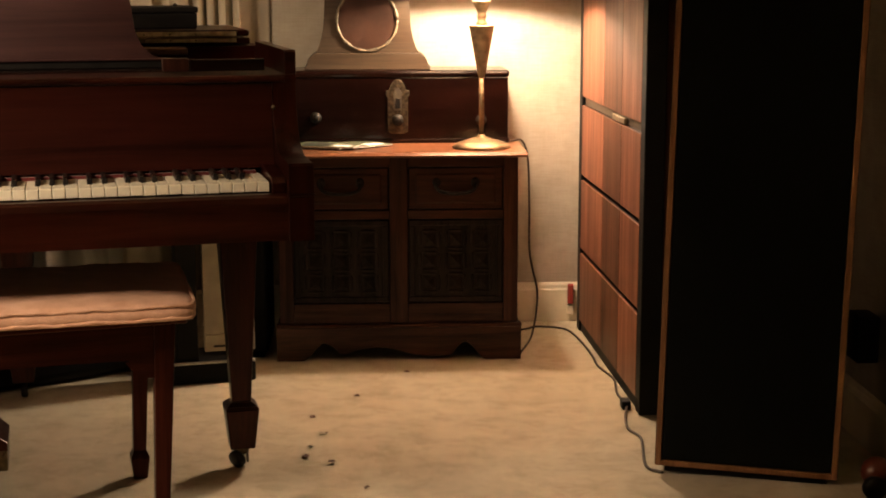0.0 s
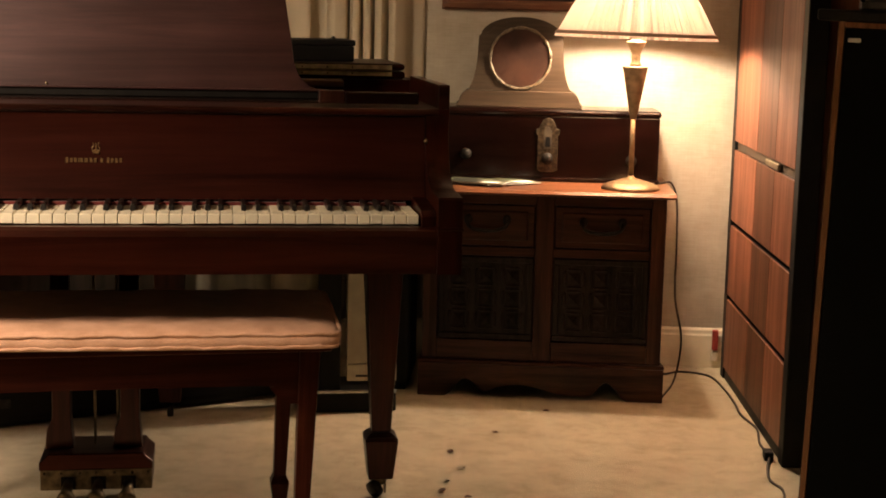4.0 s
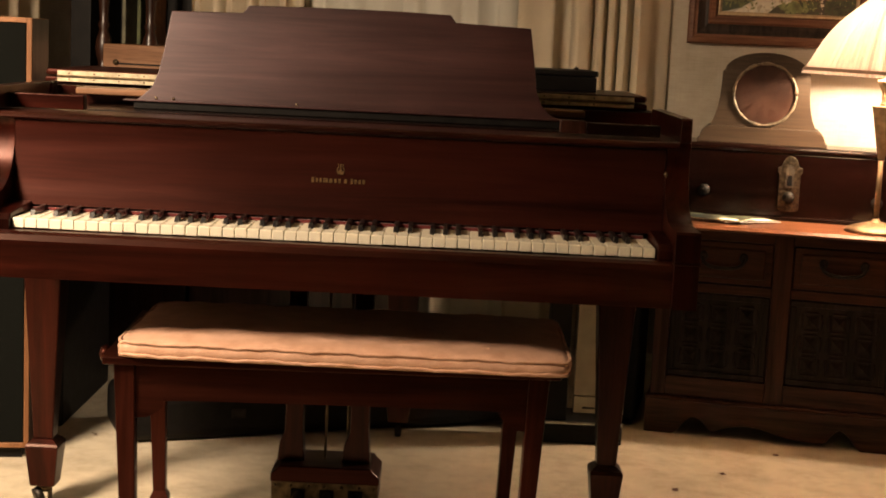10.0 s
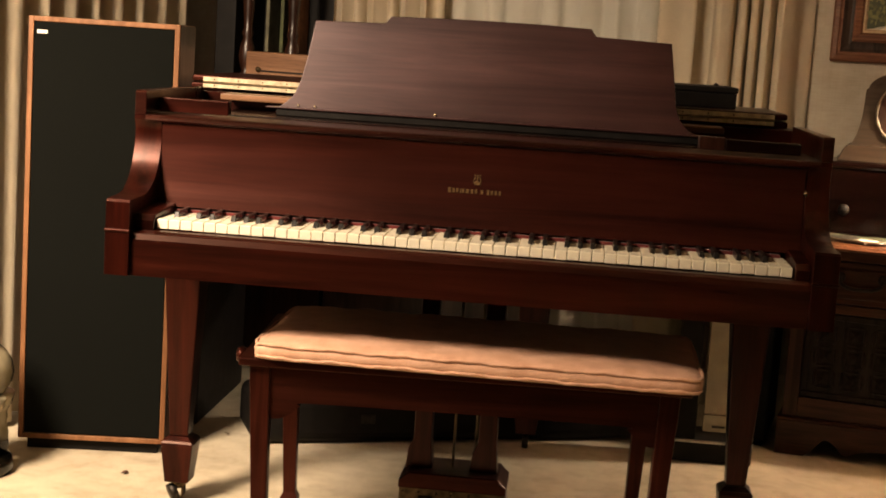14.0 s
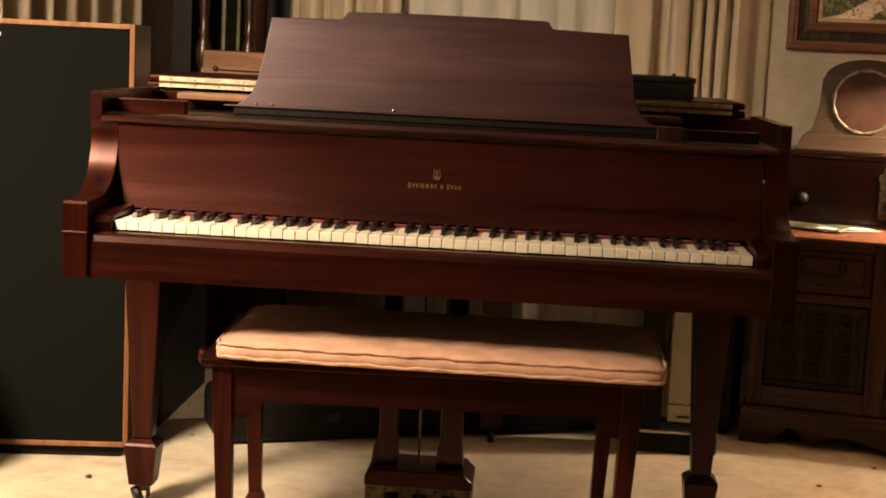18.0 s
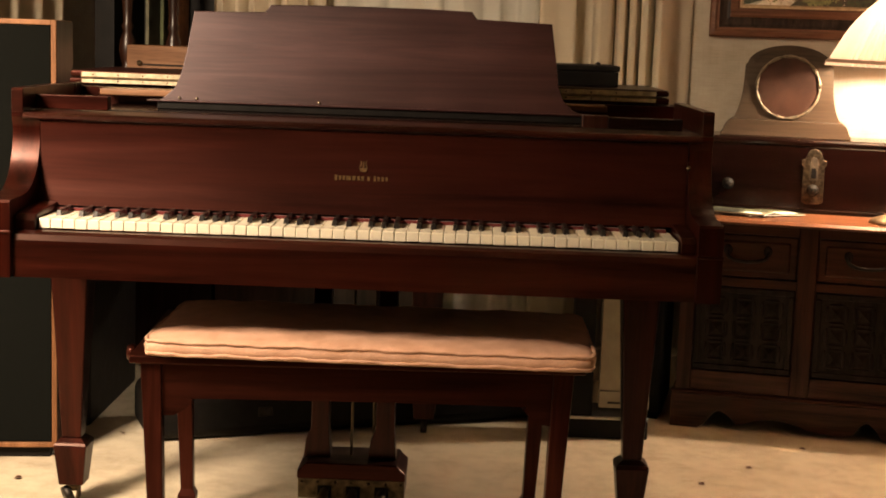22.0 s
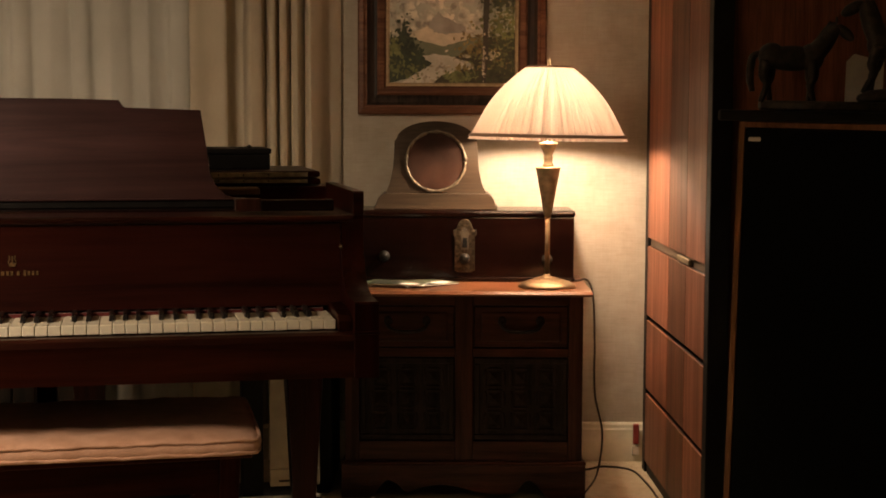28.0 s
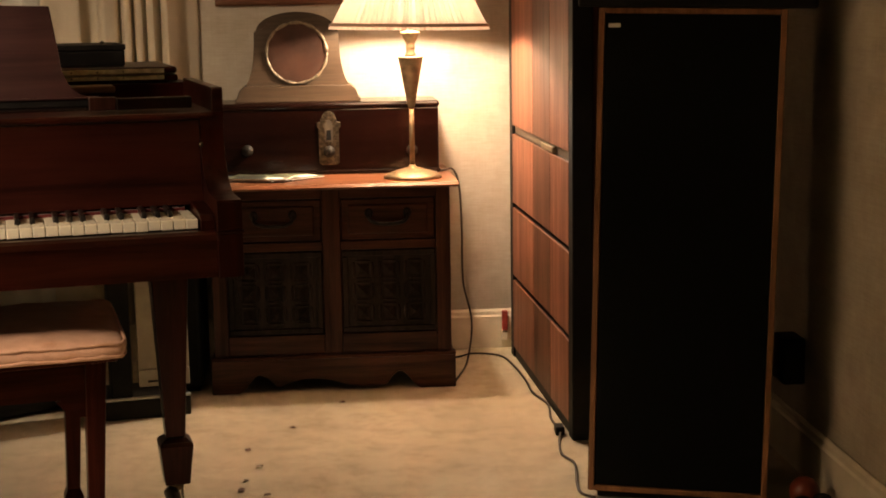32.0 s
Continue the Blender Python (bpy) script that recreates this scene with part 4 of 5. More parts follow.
for s, r in rows:
    z = 0.437 + 0.215 * s
    rr = r + 0.024 * math.sin(math.pi * s ** 1.3)
    rings.append([sh.verts.new(((rr + 0.0028 * (1 if k % 2 else -1)) * math.cos(2 * math.pi * k / NP), (rr + 0.0028 * (1 if k % 2 else -1)) * math.sin(2 * math.pi * k / NP), z)) for k in range(NP)])
for a, b in zip(rings, rings[1:]):
    for k in range(NP):
        sh.faces.new((a[k], a[(k + 1) % NP], b[(k + 1) % NP], b[k]))
bmesh.ops.recalc_face_normals(sh, faces=sh.faces)
shade = part("shade", sh, SHADE, table_lamp, "pleated cream silk shade, glowing", pose(-0.009, 0, 0, 0, 0.9))
for z0, z1, r in ((0.4455, 0.4555, 0.2335), (0.648, 0.655, 0.0685)):
    tb = bmesh.new()
    loops = [[tb.verts.new((q * math.cos(2 * math.pi * k / 72), q * math.sin(2 * math.pi * k / 72), z)) for k in range(72)] for q, z in ((r + 0.0016, z0), (r + 0.003, z0 + 0.001), (r - 0.004, z1 - 0.001), (r - 0.0055, z1))]
    for a, b in zip(loops, loops[1:]):
        for k in range(72):
            tb.faces.new((a[k], a[(k + 1) % 72], b[(k + 1) % 72], b[k])).smooth = True
    part("trim_band", tb, SHADE_TRIM, shade, "brown braid round the shade")

# ---- painting ----
P0, P1, PZ0, PZ1 = -0.907, -0.305, 1.127, 1.634
painting = thing("painting", "framed oil landscape of a mountain stream in carved wood frame", "painting", ROOM)


def moulding(a, b, c, d, inset, depth, material, name, label=""):
    """Four mitred lengths of one moulding round the rectangle a..b, c..d; depth: pairs of inset and height."""
    for k in range(4):
        bm = bmesh.new()
        ends = []
        for e in (0, 1):
            ring = []
            for off, h in depth:
                x0, x1, z0, z1 = a + off, b - off, c + off, d - off
                corner = [(x0, z0), (x1, z0), (x1, z1), (x0, z1)][(k + e) % 4]
                ring.append(bm.verts.new((corner[0], -h, corner[1])))
            ends.append(ring)
        n = len(depth)
        for q in range(n):
            bm.faces.new((ends[0][q], ends[0][(q + 1) % n], ends[1][(q + 1) % n], ends[1][q]))
        bm.faces.new(ends[0]), bm.faces.new(ends[1][::-1])
        bmesh.ops.recalc_face_normals(bm, faces=bm.faces)
        part(name, bm, material, painting, label)


moulding(P0, P1, PZ0, PZ1, 0, [(0, 0.003), (0, 0.026), (0.006, 0.033), (0.018, 0.034), (0.024, 0.029), (0.03, 0.029), (0.03, 0.003)], FRAME_WOOD, "outer_frame")
moulding(P0, P1, PZ0, PZ1, 0, [(0.03, 0.003), (0.03, 0.028), (0.04, 0.020), (0.052, 0.016), (0.062, 0.018), (0.062, 0.003)], OAK_DARK, "frame_cove", "dark stained cove")
moulding(P0, P1, PZ0, PZ1, 0, [(0.062, 0.003), (0.062, 0.021), (0.068, 0.025), (0.084, 0.024), (0.090, 0.016), (0.090, 0.003)], FRAME_WOOD, "inner_frame")
moulding(P0, P1, PZ0, PZ1, 0, [(0.090, 0.003), (0.090, 0.015), (0.096, 0.016), (0.101, 0.012), (0.101, 0.003)], plain("linen_liner", (0.36, 0.26, 0.15), 0.7, 0, 0.2, 60), "liner", "tan liner")


def oil(name, colour, vary=0.4, scale=34):
    return plain("oil_" + name, colour, 0.6, 0, vary, scale, 0.2)


def cz(a, b):
    """Canvas place: a from 0 (west edge) to 1, b in canvas widths above its foot."""
    return P0 + 0.101 + a * 0.4, PZ0 + 0.101 + b * 0.4


canvas = part("canvas", cube(P0 + 0.095, P1 - 0.095, -0.010, -0.004, PZ0 + 0.095, PZ1 - 0.095), oil("sky", (0.38, 0.36, 0.29), 0.12, 9), painting)
layer = [0.0104]
rnd = random.Random(21)


def shape(name, colour, pts, rough_edge=0.012):
    out = []
    n = len(pts)
    for k in range(n):
        (a0, b0), (a1, b1) = pts[k], pts[(k + 1) % n]
        for q in range(5):
            f = q / 5
            e = rough_edge if 0 < a0 < 1 and b0 > 0 else 0
            out.append(cz(min(1, max(0, a0 + (a1 - a0) * f + e * (rnd.random() - 0.5))), max(0, b0 + (b1 - b0) * f + e * (rnd.random() - 0.5))))
    part("painted_" + name, prism(bmesh.new(), out, "y", -layer[0], -layer[0] + 0.0003), oil(name, colour, 0.2, 20), canvas)
    layer[0] += 0.0004


def dabs(name, colour, spots, count, size):
    bm = bmesh.new()
    for _ in range(count):
        a, b, ra, rb = spots[rnd.randrange(len(spots))]
        x, z = cz(min(0.985, max(0.015, a + ra * rnd.gauss(0, 0.5))), max(0.012, b + rb * rnd.gauss(0, 0.5)))
        s, w, t = size * (0.5 + rnd.random()), 0.35 + 0.5 * rnd.random(), rnd.random() * math.pi
        y = -layer[0] - 0.0006 * rnd.random()
        vs = []
        for k in range(7):
            g = 2 * math.pi * k / 7
            p, q = s * math.cos(g) * (0.7 + 0.6 * rnd.random()), s * w * math.sin(g)
            vs.append(bm.verts.new((x + p * math.cos(t) - q * math.sin(t), y, z + p * math.sin(t) + q * math.cos(t))))
        bm.faces.new(vs)
    tagged(part("painted_" + name, bm, oil(name, colour, 0.5), canvas), kind="stuff")
    layer[0] += 0.0008


dabs("cloud", (0.43, 0.39, 0.31), [(0.45, 0.55, 0.6, 0.2), (0.3, 0.42, 0.3, 0.1)], 140, 0.016)
shape("peak", (0.27, 0.25, 0.21), [(0.22, 0.40), (0.31, 0.45), (0.35, 0.52), (0.39, 0.575), (0.43, 0.52), (0.50, 0.50), (0.60, 0.44), (0.62, 0.38), (0.22, 0.36)])
shape("mist", (0.50, 0.42, 0.30), [(0.16, 0.39), (0.30, 0.445), (0.36, 0.40), (0.45, 0.39), (0.62, 0.40), (0.66, 0.31), (0.40, 0.27), (0.16, 0.33)], 0.02)
shape("hill", (0.15, 0.155, 0.095), [(0.14, 0.38), (0.26, 0.33), (0.42, 0.29), (0.55, 0.325), (0.70, 0.37), (0.80, 0.36), (0.80, 0.2), (0.14, 0.2)])
shape("river", (0.54, 0.48, 0.38), [(0.26, 0.215), (0.36, 0.23), (0.52, 0.205), (0.60, 0.15), (0.52, 0.09), (0.40, 0.04), (0.35, 0.0), (0.09, 0.0), (0.24, 0.08), (0.34, 0.14), (0.28, 0.18)], 0.014)
dabs("glint", (0.46, 0.38, 0.28), [(0.38, 0.12, 0.2, 0.1), (0.28, 0.04, 0.2, 0.05)], 50, 0.006)
shape("west_bank", (0.038, 0.046, 0.02), [(0.0, 0.30), (0.05, 0.33), (0.09, 0.39), (0.115, 0.52), (0.14, 0.39), (0.19, 0.34), (0.23, 0.25), (0.29, 0.185), (0.345, 0.155), (0.27, 0.11), (0.20, 0.07), (0.10, 0.02), (0.0, 0.0)])
dabs("conifer", (0.030, 0.040, 0.017), [(0.11, 0.36, 0.06, 0.2), (0.05, 0.28, 0.1, 0.12), (0.2, 0.24, 0.08, 0.1)], 360, 0.005)
dabs("grass", (0.13, 0.135, 0.045), [(0.06, 0.13, 0.12, 0.1), (0.15, 0.10, 0.15, 0.06), (0.05, 0.28, 0.06, 0.06)], 90, 0.007)
shape("east_bank", (0.05, 0.04, 0.018), [(0.35, 0.0), (0.42, 0.06), (0.55, 0.09), (0.66, 0.15), (0.52, 0.20), (0.62, 0.27), (0.75, 0.32), (1.0, 0.42), (1.0, 0.0)])
dabs("autumn_foliage", (0.20, 0.15, 0.05), [(0.70, 0.27, 0.15, 0.1), (0.84, 0.2, 0.14, 0.12), (0.66, 0.33, 0.12, 0.1), (0.62, 0.11, 0.14, 0.06), (0.9, 0.5, 0.1, 0.2)], 220, 0.0055)
dabs("olive_foliage", (0.135, 0.14, 0.05), [(0.88, 0.56, 0.2, 0.25), (0.9, 0.38, 0.15, 0.18), (0.82, 0.2, 0.2, 0.15), (0.55, 0.05, 0.12, 0.04)], 480, 0.0055)
dabs("dark_foliage", (0.045, 0.048, 0.018), [(0.90, 0.28, 0.14, 0.14), (0.78, 0.08, 0.2, 0.07), (0.95, 0.12, 0.12, 0.14), (0.88, 0.64, 0.12, 0.06)], 300, 0.0055)
shape("trunk", (0.045, 0.034, 0.022), [(0.735, 0.0), (0.745, 0.3), (0.75, 0.7), (0.80, 0.7), (0.785, 0.4), (0.79, 0.25), (0.77, 0.0)], 0.004)
dabs("birch_bark", (0.38, 0.32, 0.24), [(0.752, 0.22, 0.008, 0.16), (0.75, 0.14, 0.008, 0.08)], 40, 0.0035)
dabs("highlight", (0.42, 0.36, 0.24), [(0.64, 0.115, 0.05, 0.04), (0.82, 0.2, 0.06, 0.05), (0.6, 0.21, 0.06, 0.02)], 30, 0.005)

# ---- tall cabinet at the east wall ----
CAB = pose(2.248, 0.660, 0, 0, 0, -10.3)
tall = thing("tall_cabinet", "tall walnut and black drawer cabinet with banded veneer fronts", "cabinet", CAB)
CD, CW, CH = 0.50, 0.965, 2.0
part("carcass", cube(0.02, CD, 0.03, CW, 0.02, CH - 0.002), WALNUT, tall)
part("corner_post", cube(0.0, 0.052, -0.022, 0.03, 0.0, CH, bevel=0.003), BLACK, tall)
part("corner_post", cube(0.0, 0.02, CW - 0.048, CW, 0.0, CH, bevel=0.002), BLACK, tall)
part("side_post", cube(CD - 0.045, CD, 0.0, 0.03, 0.0, CH, bevel=0.003), BLACK, tall)
part("side_panel", cube(0.052, CD - 0.045, 0.002, 0.03, 0.05, CH), WALNUT, tall)
part("plinth", cube(0.006, CD, 0.03, CW - 0.048, 0.0, 0.03), BLACK, tall)
part("pull_channel", cube(0.010, 0.024, 0.031, CW - 0.049, 0.7205, 0.7445), plain("channel_bronze", (0.10, 0.075, 0.05), 0.45, 0.6, 0.3, 40), tall, "recessed bronze pull channel")
for z0, z1 in ((0.035, 0.254), (0.268, 0.487), (0.501, 0.720), (0.745, 1.98)):
    dr = part("door" if z0 > 0.7 else "drawer", cube(0.006, 0.02, 0.03, CW - 0.048, z0, z1), BLACK, tall)
    for y0, y1, mt in ((0.031, 0.283, WALNUT), (0.285, 0.547, WALNUT_DARK), (0.549, CW - 0.049, WALNUT)):
        part("veneer_band", cube(0.0, 0.008, y0, y1, z0 + 0.001, z1 - 0.001, bevel=0.0015), mt, dr)
part("pull", cube(-0.004, 0.008, 0.23, 0.40, 0.7235, 0.740, bevel=0.003), BRASS, tall, "slim brass pull")

# ---- loudspeakers ----
def speaker(m, label, W, Z):
    """W: width; Z: height of the low plinth."""
    s = thing("loudspeaker", label, "speaker", m, "pair of floor speakers")
    D, H, E = 0.30, 1.103, 0.0125
    for x0, x1 in ((0, E), (W - E, W)):
        part("side_panel", cube(x0, x1, 0, D, Z, H, bevel=0.0015), SPEAKER_WOOD, s)
    # dark wood sides, with their shade put into the colour as well
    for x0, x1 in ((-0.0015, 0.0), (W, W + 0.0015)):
        part("shaded_side_veneer", cube(x0, x1, 0.004, D - 0.002, Z + 0.003, H - 0.003), HUTCH_WOOD, s, "dark side veneer, darkened further for shade")
    part("top_panel", cube(E, W - E, 0, D, H - E, H, bevel=0.0015), SPEAKER_WOOD, s)
    part("bottom_panel", cube(E, W - E, 0, D, Z, Z + E, bevel=0.0015), SPEAKER_WOOD, s)
    part("back_panel", cube(E, W - E, D - 0.02, D, Z + E, H - E), BLACK, s)
    part("grille", cube(E + 0.001, W - E - 0.001, 0.004, 0.03, Z + E + 0.001, H - E - 0.001, bevel=0.003), GRILLE, s, "black cloth grille")
    part("plinth", cube(0.02, W - 0.02, 0.02, D - 0.02, 0, Z), BLACK, s)
    part("badge", cube(E + 0.008, E + 0.034, 0.001, 0.004, H - E - 0.030, H - E - 0.021, bevel=0.001), PAPER, s, "small silver maker's badge")
    return s


# the east one leans a little on the thick carpet
EAST_SPEAKER = pose(2.103, 0.194, 0.007, 0, 1.2, -27)
speaker(EAST_SPEAKER, "tall floor speaker, walnut edges and black grille, under bronze horses", 0.397, 0.018)
speaker(pose(-0.571, 0.785, 0, 0, 0, 8), "tall floor speaker, walnut edges and black grille, beside grand piano", 0.372, 0.03)


# ---- on and round the east speaker ----
SPK = EAST_SPEAKER @ pose(0, 0, 1.1035)
solid("display_board", cube(-0.045, 0.46, -0.012, 0.27, 0.0, 0.024, bevel=0.006), BLACK, "black wooden board resting on top of the floor speaker", "board", SPK)
hz = 0.025
horses = bmesh.new()
prism(horses, [(0.03 + 0.2 * (1 - math.cos(a)) + 0.0 * a, 0.135 + 0.075 * math.sin(a) * (1 + 0.12 * math.sin(3 * a))) for a in [2 * math.pi * k / 24 for k in range(24)]], "z", hz, hz + 0.022, 0.006)


def horse(out, x, y, f, s, rear=0.0):
    """f: the way it faces along x; s: size; rear: how far it rises on its hind legs, in degrees."""
    bm = bmesh.new()
    def at(a, b, c):
        return (x + f * a * s, y + b * s, hz + 0.018 + c * s)
    ball(bm, at(0, 0, 0.125), 0.078 * s, 0.032 * s, 0.036 * s)
    ball(bm, at(-0.055, 0, 0.132), 0.038 * s, 0.033 * s, 0.037 * s)
    ball(bm, at(0.055, 0, 0.128), 0.036 * s, 0.03 * s, 0.04 * s)
    tube(bm, spline([at(0.06, 0, 0.135), at(0.09, 0, 0.17), at(0.112, 0, 0.205), at(0.125, 0, 0.215)], 5), [0.03 * s - 0.0009 * s * k for k in range(16)], 10)
    ball(bm, at(0.145, 0, 0.198), 0.032 * s, 0.013 * s, 0.015 * s, Matrix.Rotation(f * 0.75, 4, "Y"))
    for b in (-0.012, 0.012):
        ball(bm, at(0.120, b, 0.232), 0.004 * s, 0.004 * s, 0.011 * s, u=8, v=6)
    for a, b, k in ((-0.07, -0.016, -0.02), (-0.06, 0.018, 0.012), (0.06, -0.016, 0.018), (0.055, 0.017, -0.008)):
        tube(bm, spline([at(a, b, 0.12), at(a + 0.25 * k, b, 0.075), at(a - 0.3 * k, b, 0.05), at(a + 0.5 * k, b, 0.0)], 5), [0.017 * s - 0.00065 * s * q for q in range(16)], 8)
    tube(bm, spline([at(-0.085, 0, 0.14), at(-0.108, 0, 0.125), at(-0.113, 0, 0.07), at(-0.105, 0, 0.03)], 5), [0.008 * s + 0.004 * s * math.sin(q / 15 * 3.1) for q in range(16)], 8)
    tube(bm, spline([at(0.065, 0, 0.165), at(0.085, 0, 0.195), at(0.108, 0, 0.226)], 5), 0.009 * s, 8)
    foot = Matrix.Translation((x - f * 0.065 * s, y, hz + 0.018))
    bm.transform(foot @ Matrix.Rotation(math.radians(-f * rear), 4, "Y") @ foot.inverted())
    me = bpy.data.meshes.new("horse_form")
    bm.to_mesh(me)
    bm.free()
    out.from_mesh(me)
    bpy.data.meshes.remove(me)


horse(horses, 0.098, 0.125, 1, 0.78)
horse(horses, 0.312, 0.145, -1, 0.88, 12)
ball(horses, (0.31, 0.11, hz + 0.03), 0.07, 0.03, 0.022)
solid("horse_sculpture", horses, DARK_BRONZE, "dark bronze sculpture of two horses on a rocky base", "sculpture", SPK)
card = bmesh.new()
prism(card, [(0.216, 0.0), (0.216, 0.098), (0.232, 0.116), (0.298, 0.10), (0.298, 0.0)], "y", 0.232, 0.234)
solid("greeting_card", card, PAPER, "white folded card standing on the black board", "card", SPK @ pose(0, 0, 0.0245, 4))
solid("greeting_card", prism(bmesh.new(), [(0.330, 0.0), (0.330, 0.078), (0.378, 0.066), (0.378, 0.0)], "y", 0.236, 0.238), PAPER, "small white card standing on the black board", "card", SPK @ pose(0, 0, 0.0245, 4))

# framed picture and switch on the east wall
EAST = ROOM @ pose(XR, 0, 0, 0, 0, -90)      # x runs towards the camera, y out of the wall
wallpic = thing("framed_picture", "dark framed picture with gilt liner on the side wall", "picture", EAST)
F0, F1, G0, G1 = 1.126, 1.686, 1.127, 1.62
W1, W2 = 0.078, 0.100
for a, b, c, d in ((F0, F1, G0, G0 + W1), (F0, F1, G1 - W1, G1), (F0, F0 + W1, G0 + W1, G1 - W1), (F1 - W1, F1, G0 + W1, G1 - W1)):
    part("frame", cube(a, b, -0.034, -0.003, c, d, bevel=0.009), HUTCH_WOOD, wallpic)
for a, b, c, d in ((F0 + W1, F1 - W1, G0 + W1, G0 + 0.086), (F0 + W1, F1 - W1, G1 - 0.086, G1 - W1), (F0 + W1, F0 + W2 + 0.02, G0 + 0.086, G1 - 0.086), (F1 - 0.088, F1 - W1, G0 + 0.086, G1 - 0.086)):
    part("liner", cube(a, b, -0.024, -0.003, c, d, bevel=0.003), FRAME_WOOD, wallpic, "brown wooden liner")
MEADOW = plain("painted_meadow", (0.26, 0.31, 0.09), 0.6, 0, 0.5, 22, 0.2)
PALE = plain("painted_mist", (0.52, 0.50, 0.38), 0.6, 0, 0.3, 18, 0.2)
UMBER = plain("painted_umber", (0.12, 0.065, 0.028), 0.6, 0, 0.45, 9, 0.2)
cv = part("canvas", cube(F0 + 0.12, F1 - 0.088, -0.012, -0.004, G0 + 0.086, G1 - 0.086), UMBER, wallpic)
part("painted_meadow", cube(F0 + 0.22, F1 - 0.09, -0.0128, -0.012, 1.216, 1.258), MEADOW, cv)
part("painted_sky_band", cube(F0 + 0.215, F1 - 0.09, -0.0134, -0.0128, 1.264, 1.273), PALE, cv)
part("painted_mist", cube(F0 + 0.33, F1 - 0.09, -0.0134, -0.0128, 1.236, 1.256), PALE, cv)
sw = thing("switch_plate", "ornate dark cast switch plate with toggle on the wall", "switch", EAST @ pose(0.395, 0, 0.0))
part("plate", prism(bmesh.new(), [(1.375 + (a - 1.375) * 1.5, b) for a, b in ((1.375, 1.135), (1.383, 1.15), (1.377, 1.165), (1.385, 1.20), (1.377, 1.235), (1.383, 1.25), (1.375, 1.268), (1.40, 1.262), (1.42, 1.273), (1.44, 1.262), (1.465, 1.268), (1.457, 1.25), (1.463, 1.235), (1.455, 1.20), (1.463, 1.165), (1.457, 1.15), (1.465, 1.135), (1.44, 1.141), (1.42, 1.13), (1.40, 1.141))], "y", -0.008, -0.001, 0.002), BRONZE, sw)
part("toggle", taper(bmesh.new(), (1.395, -0.010), 0.009, 0.006, 1.198, (1.395, -0.018), 0.007, 0.006, 1.222, 0.001), PAPER, sw, "ivory toggle")
solid("power_adapter", cube(1.365, 1.455, -0.07, -0.0165, 0.225, 0.335, bevel=0.006), BLACK, "black power adapter plugged in above the baseboard", "adapter", EAST)
toy = thing("toy_car", "orange and black toy on the carpet beside the speaker", "toy", pose(2.528, -0.028, 0))
part("body", ball(bmesh.new(), (0, 0, 0.045), 0.034, 0.034, 0.034), plain("orange_plastic", (0.11, 0.02, 0.008), 0.35, 0, 0.1), toy)
for x in (-0.03, 0.02):
    part("wheel", lathe(bmesh.new(), [(0.006, -0.012), (0.024, -0.011), (0.026, 0), (0.024, 0.011), (0.006, 0.012)], 24), BLACK, toy, "black wheel", pose(x, -0.045, 0.026, 90))

# ---- corner by the west wall ----
hutch = thing("hutch", "dark wooden hutch with turned columns and a small drawer", "hutch", ROOM)
part("base", cube(-2.86, -2.42, -0.34, -0.03, 0.04, 0.93, bevel=0.004), HUTCH_WOOD, hutch)
part("plinth", cube(-2.85, -2.43, -0.33, -0.03, 0.0, 0.04), BLACK, hutch)
part("back_panel", cube(-2.86, -2.42, -0.05, -0.03, 0.93, 1.95), BLACK, hutch)
part("side_panel", cube(-2.86, -2.79, -0.28, -0.05, 0.93, 1.95, bevel=0.003), BLACK, hutch)
part("cornice", cube(-2.88, -2.40, -0.36, -0.03, 1.95, 2.0, bevel=0.01), HUTCH_WOOD, hutch)
COLUMN = [(0.024, 0), (0.024, 0.03), (0.016, 0.04), (0.022, 0.06), (0.027, 0.09), (0.024, 0.12), (0.014, 0.15), (0.020, 0.165), (0.014, 0.18), (0.016, 0.22), (0.022, 0.30), (0.023, 0.36), (0.017, 0.48), (0.014, 0.56), (0.021, 0.58), (0.014, 0.60), (0.018, 0.72), (0.021, 0.82), (0.014, 0.93), (0.024, 0.97), (0.024, 1.02)]
for x in (-2.748, -2.588):
    part("turned_column", lathe(bmesh.new(), COLUMN, 24, (x, -0.27, 0.93)), HUTCH_WOOD, hutch, "turned dark column")
drawer = part("drawer", cube(-2.715, -2.43, -0.345, -0.06, 0.931, 1.037, bevel=0.003), SHELF_WOOD, hutch, "mid-brown drawer box")
part("drawer_line", cube(-2.66, -2.432, -0.3475, -0.344, 0.974, 0.979), BLACK, drawer)
part("knob", lathe(bmesh.new(), [(0.005, 0), (0.009, 0.008), (0.0001, 0.012)], 14), BRASS, drawer, "", pose(-2.668, -0.345, 0.981, 90))
# thin coloured strips stand in for reflections between the columns
CREAM_REFLECTION = plain("cream_reflection_tone", (0.10, 0.095, 0.06), 0.8, 0, 0.4, 20)
OLIVE_REFLECTION = plain("olive_reflection_tone", (0.06, 0.07, 0.028), 0.8, 0, 0.4, 20)
for x, mt in ((-2.712, CREAM_REFLECTION), (-2.66, OLIVE_REFLECTION), (-2.63, SHELF_WOOD)):
    part("reflection_strip", cube(x - 0.006, x + 0.006, -0.20, -0.06, 1.037, 1.5, bevel=0.002), mt, hutch)
# dark block added to cover the bright curtain foot behind the bench
filler = thing("dark_filler", "low dark block added to fill the dark under the window", "chest", ROOM)
part("body", cube(-2.40, -1.74, -0.36, -0.12, 0.03, 0.40, bevel=0.004), HUTCH_WOOD, filler)
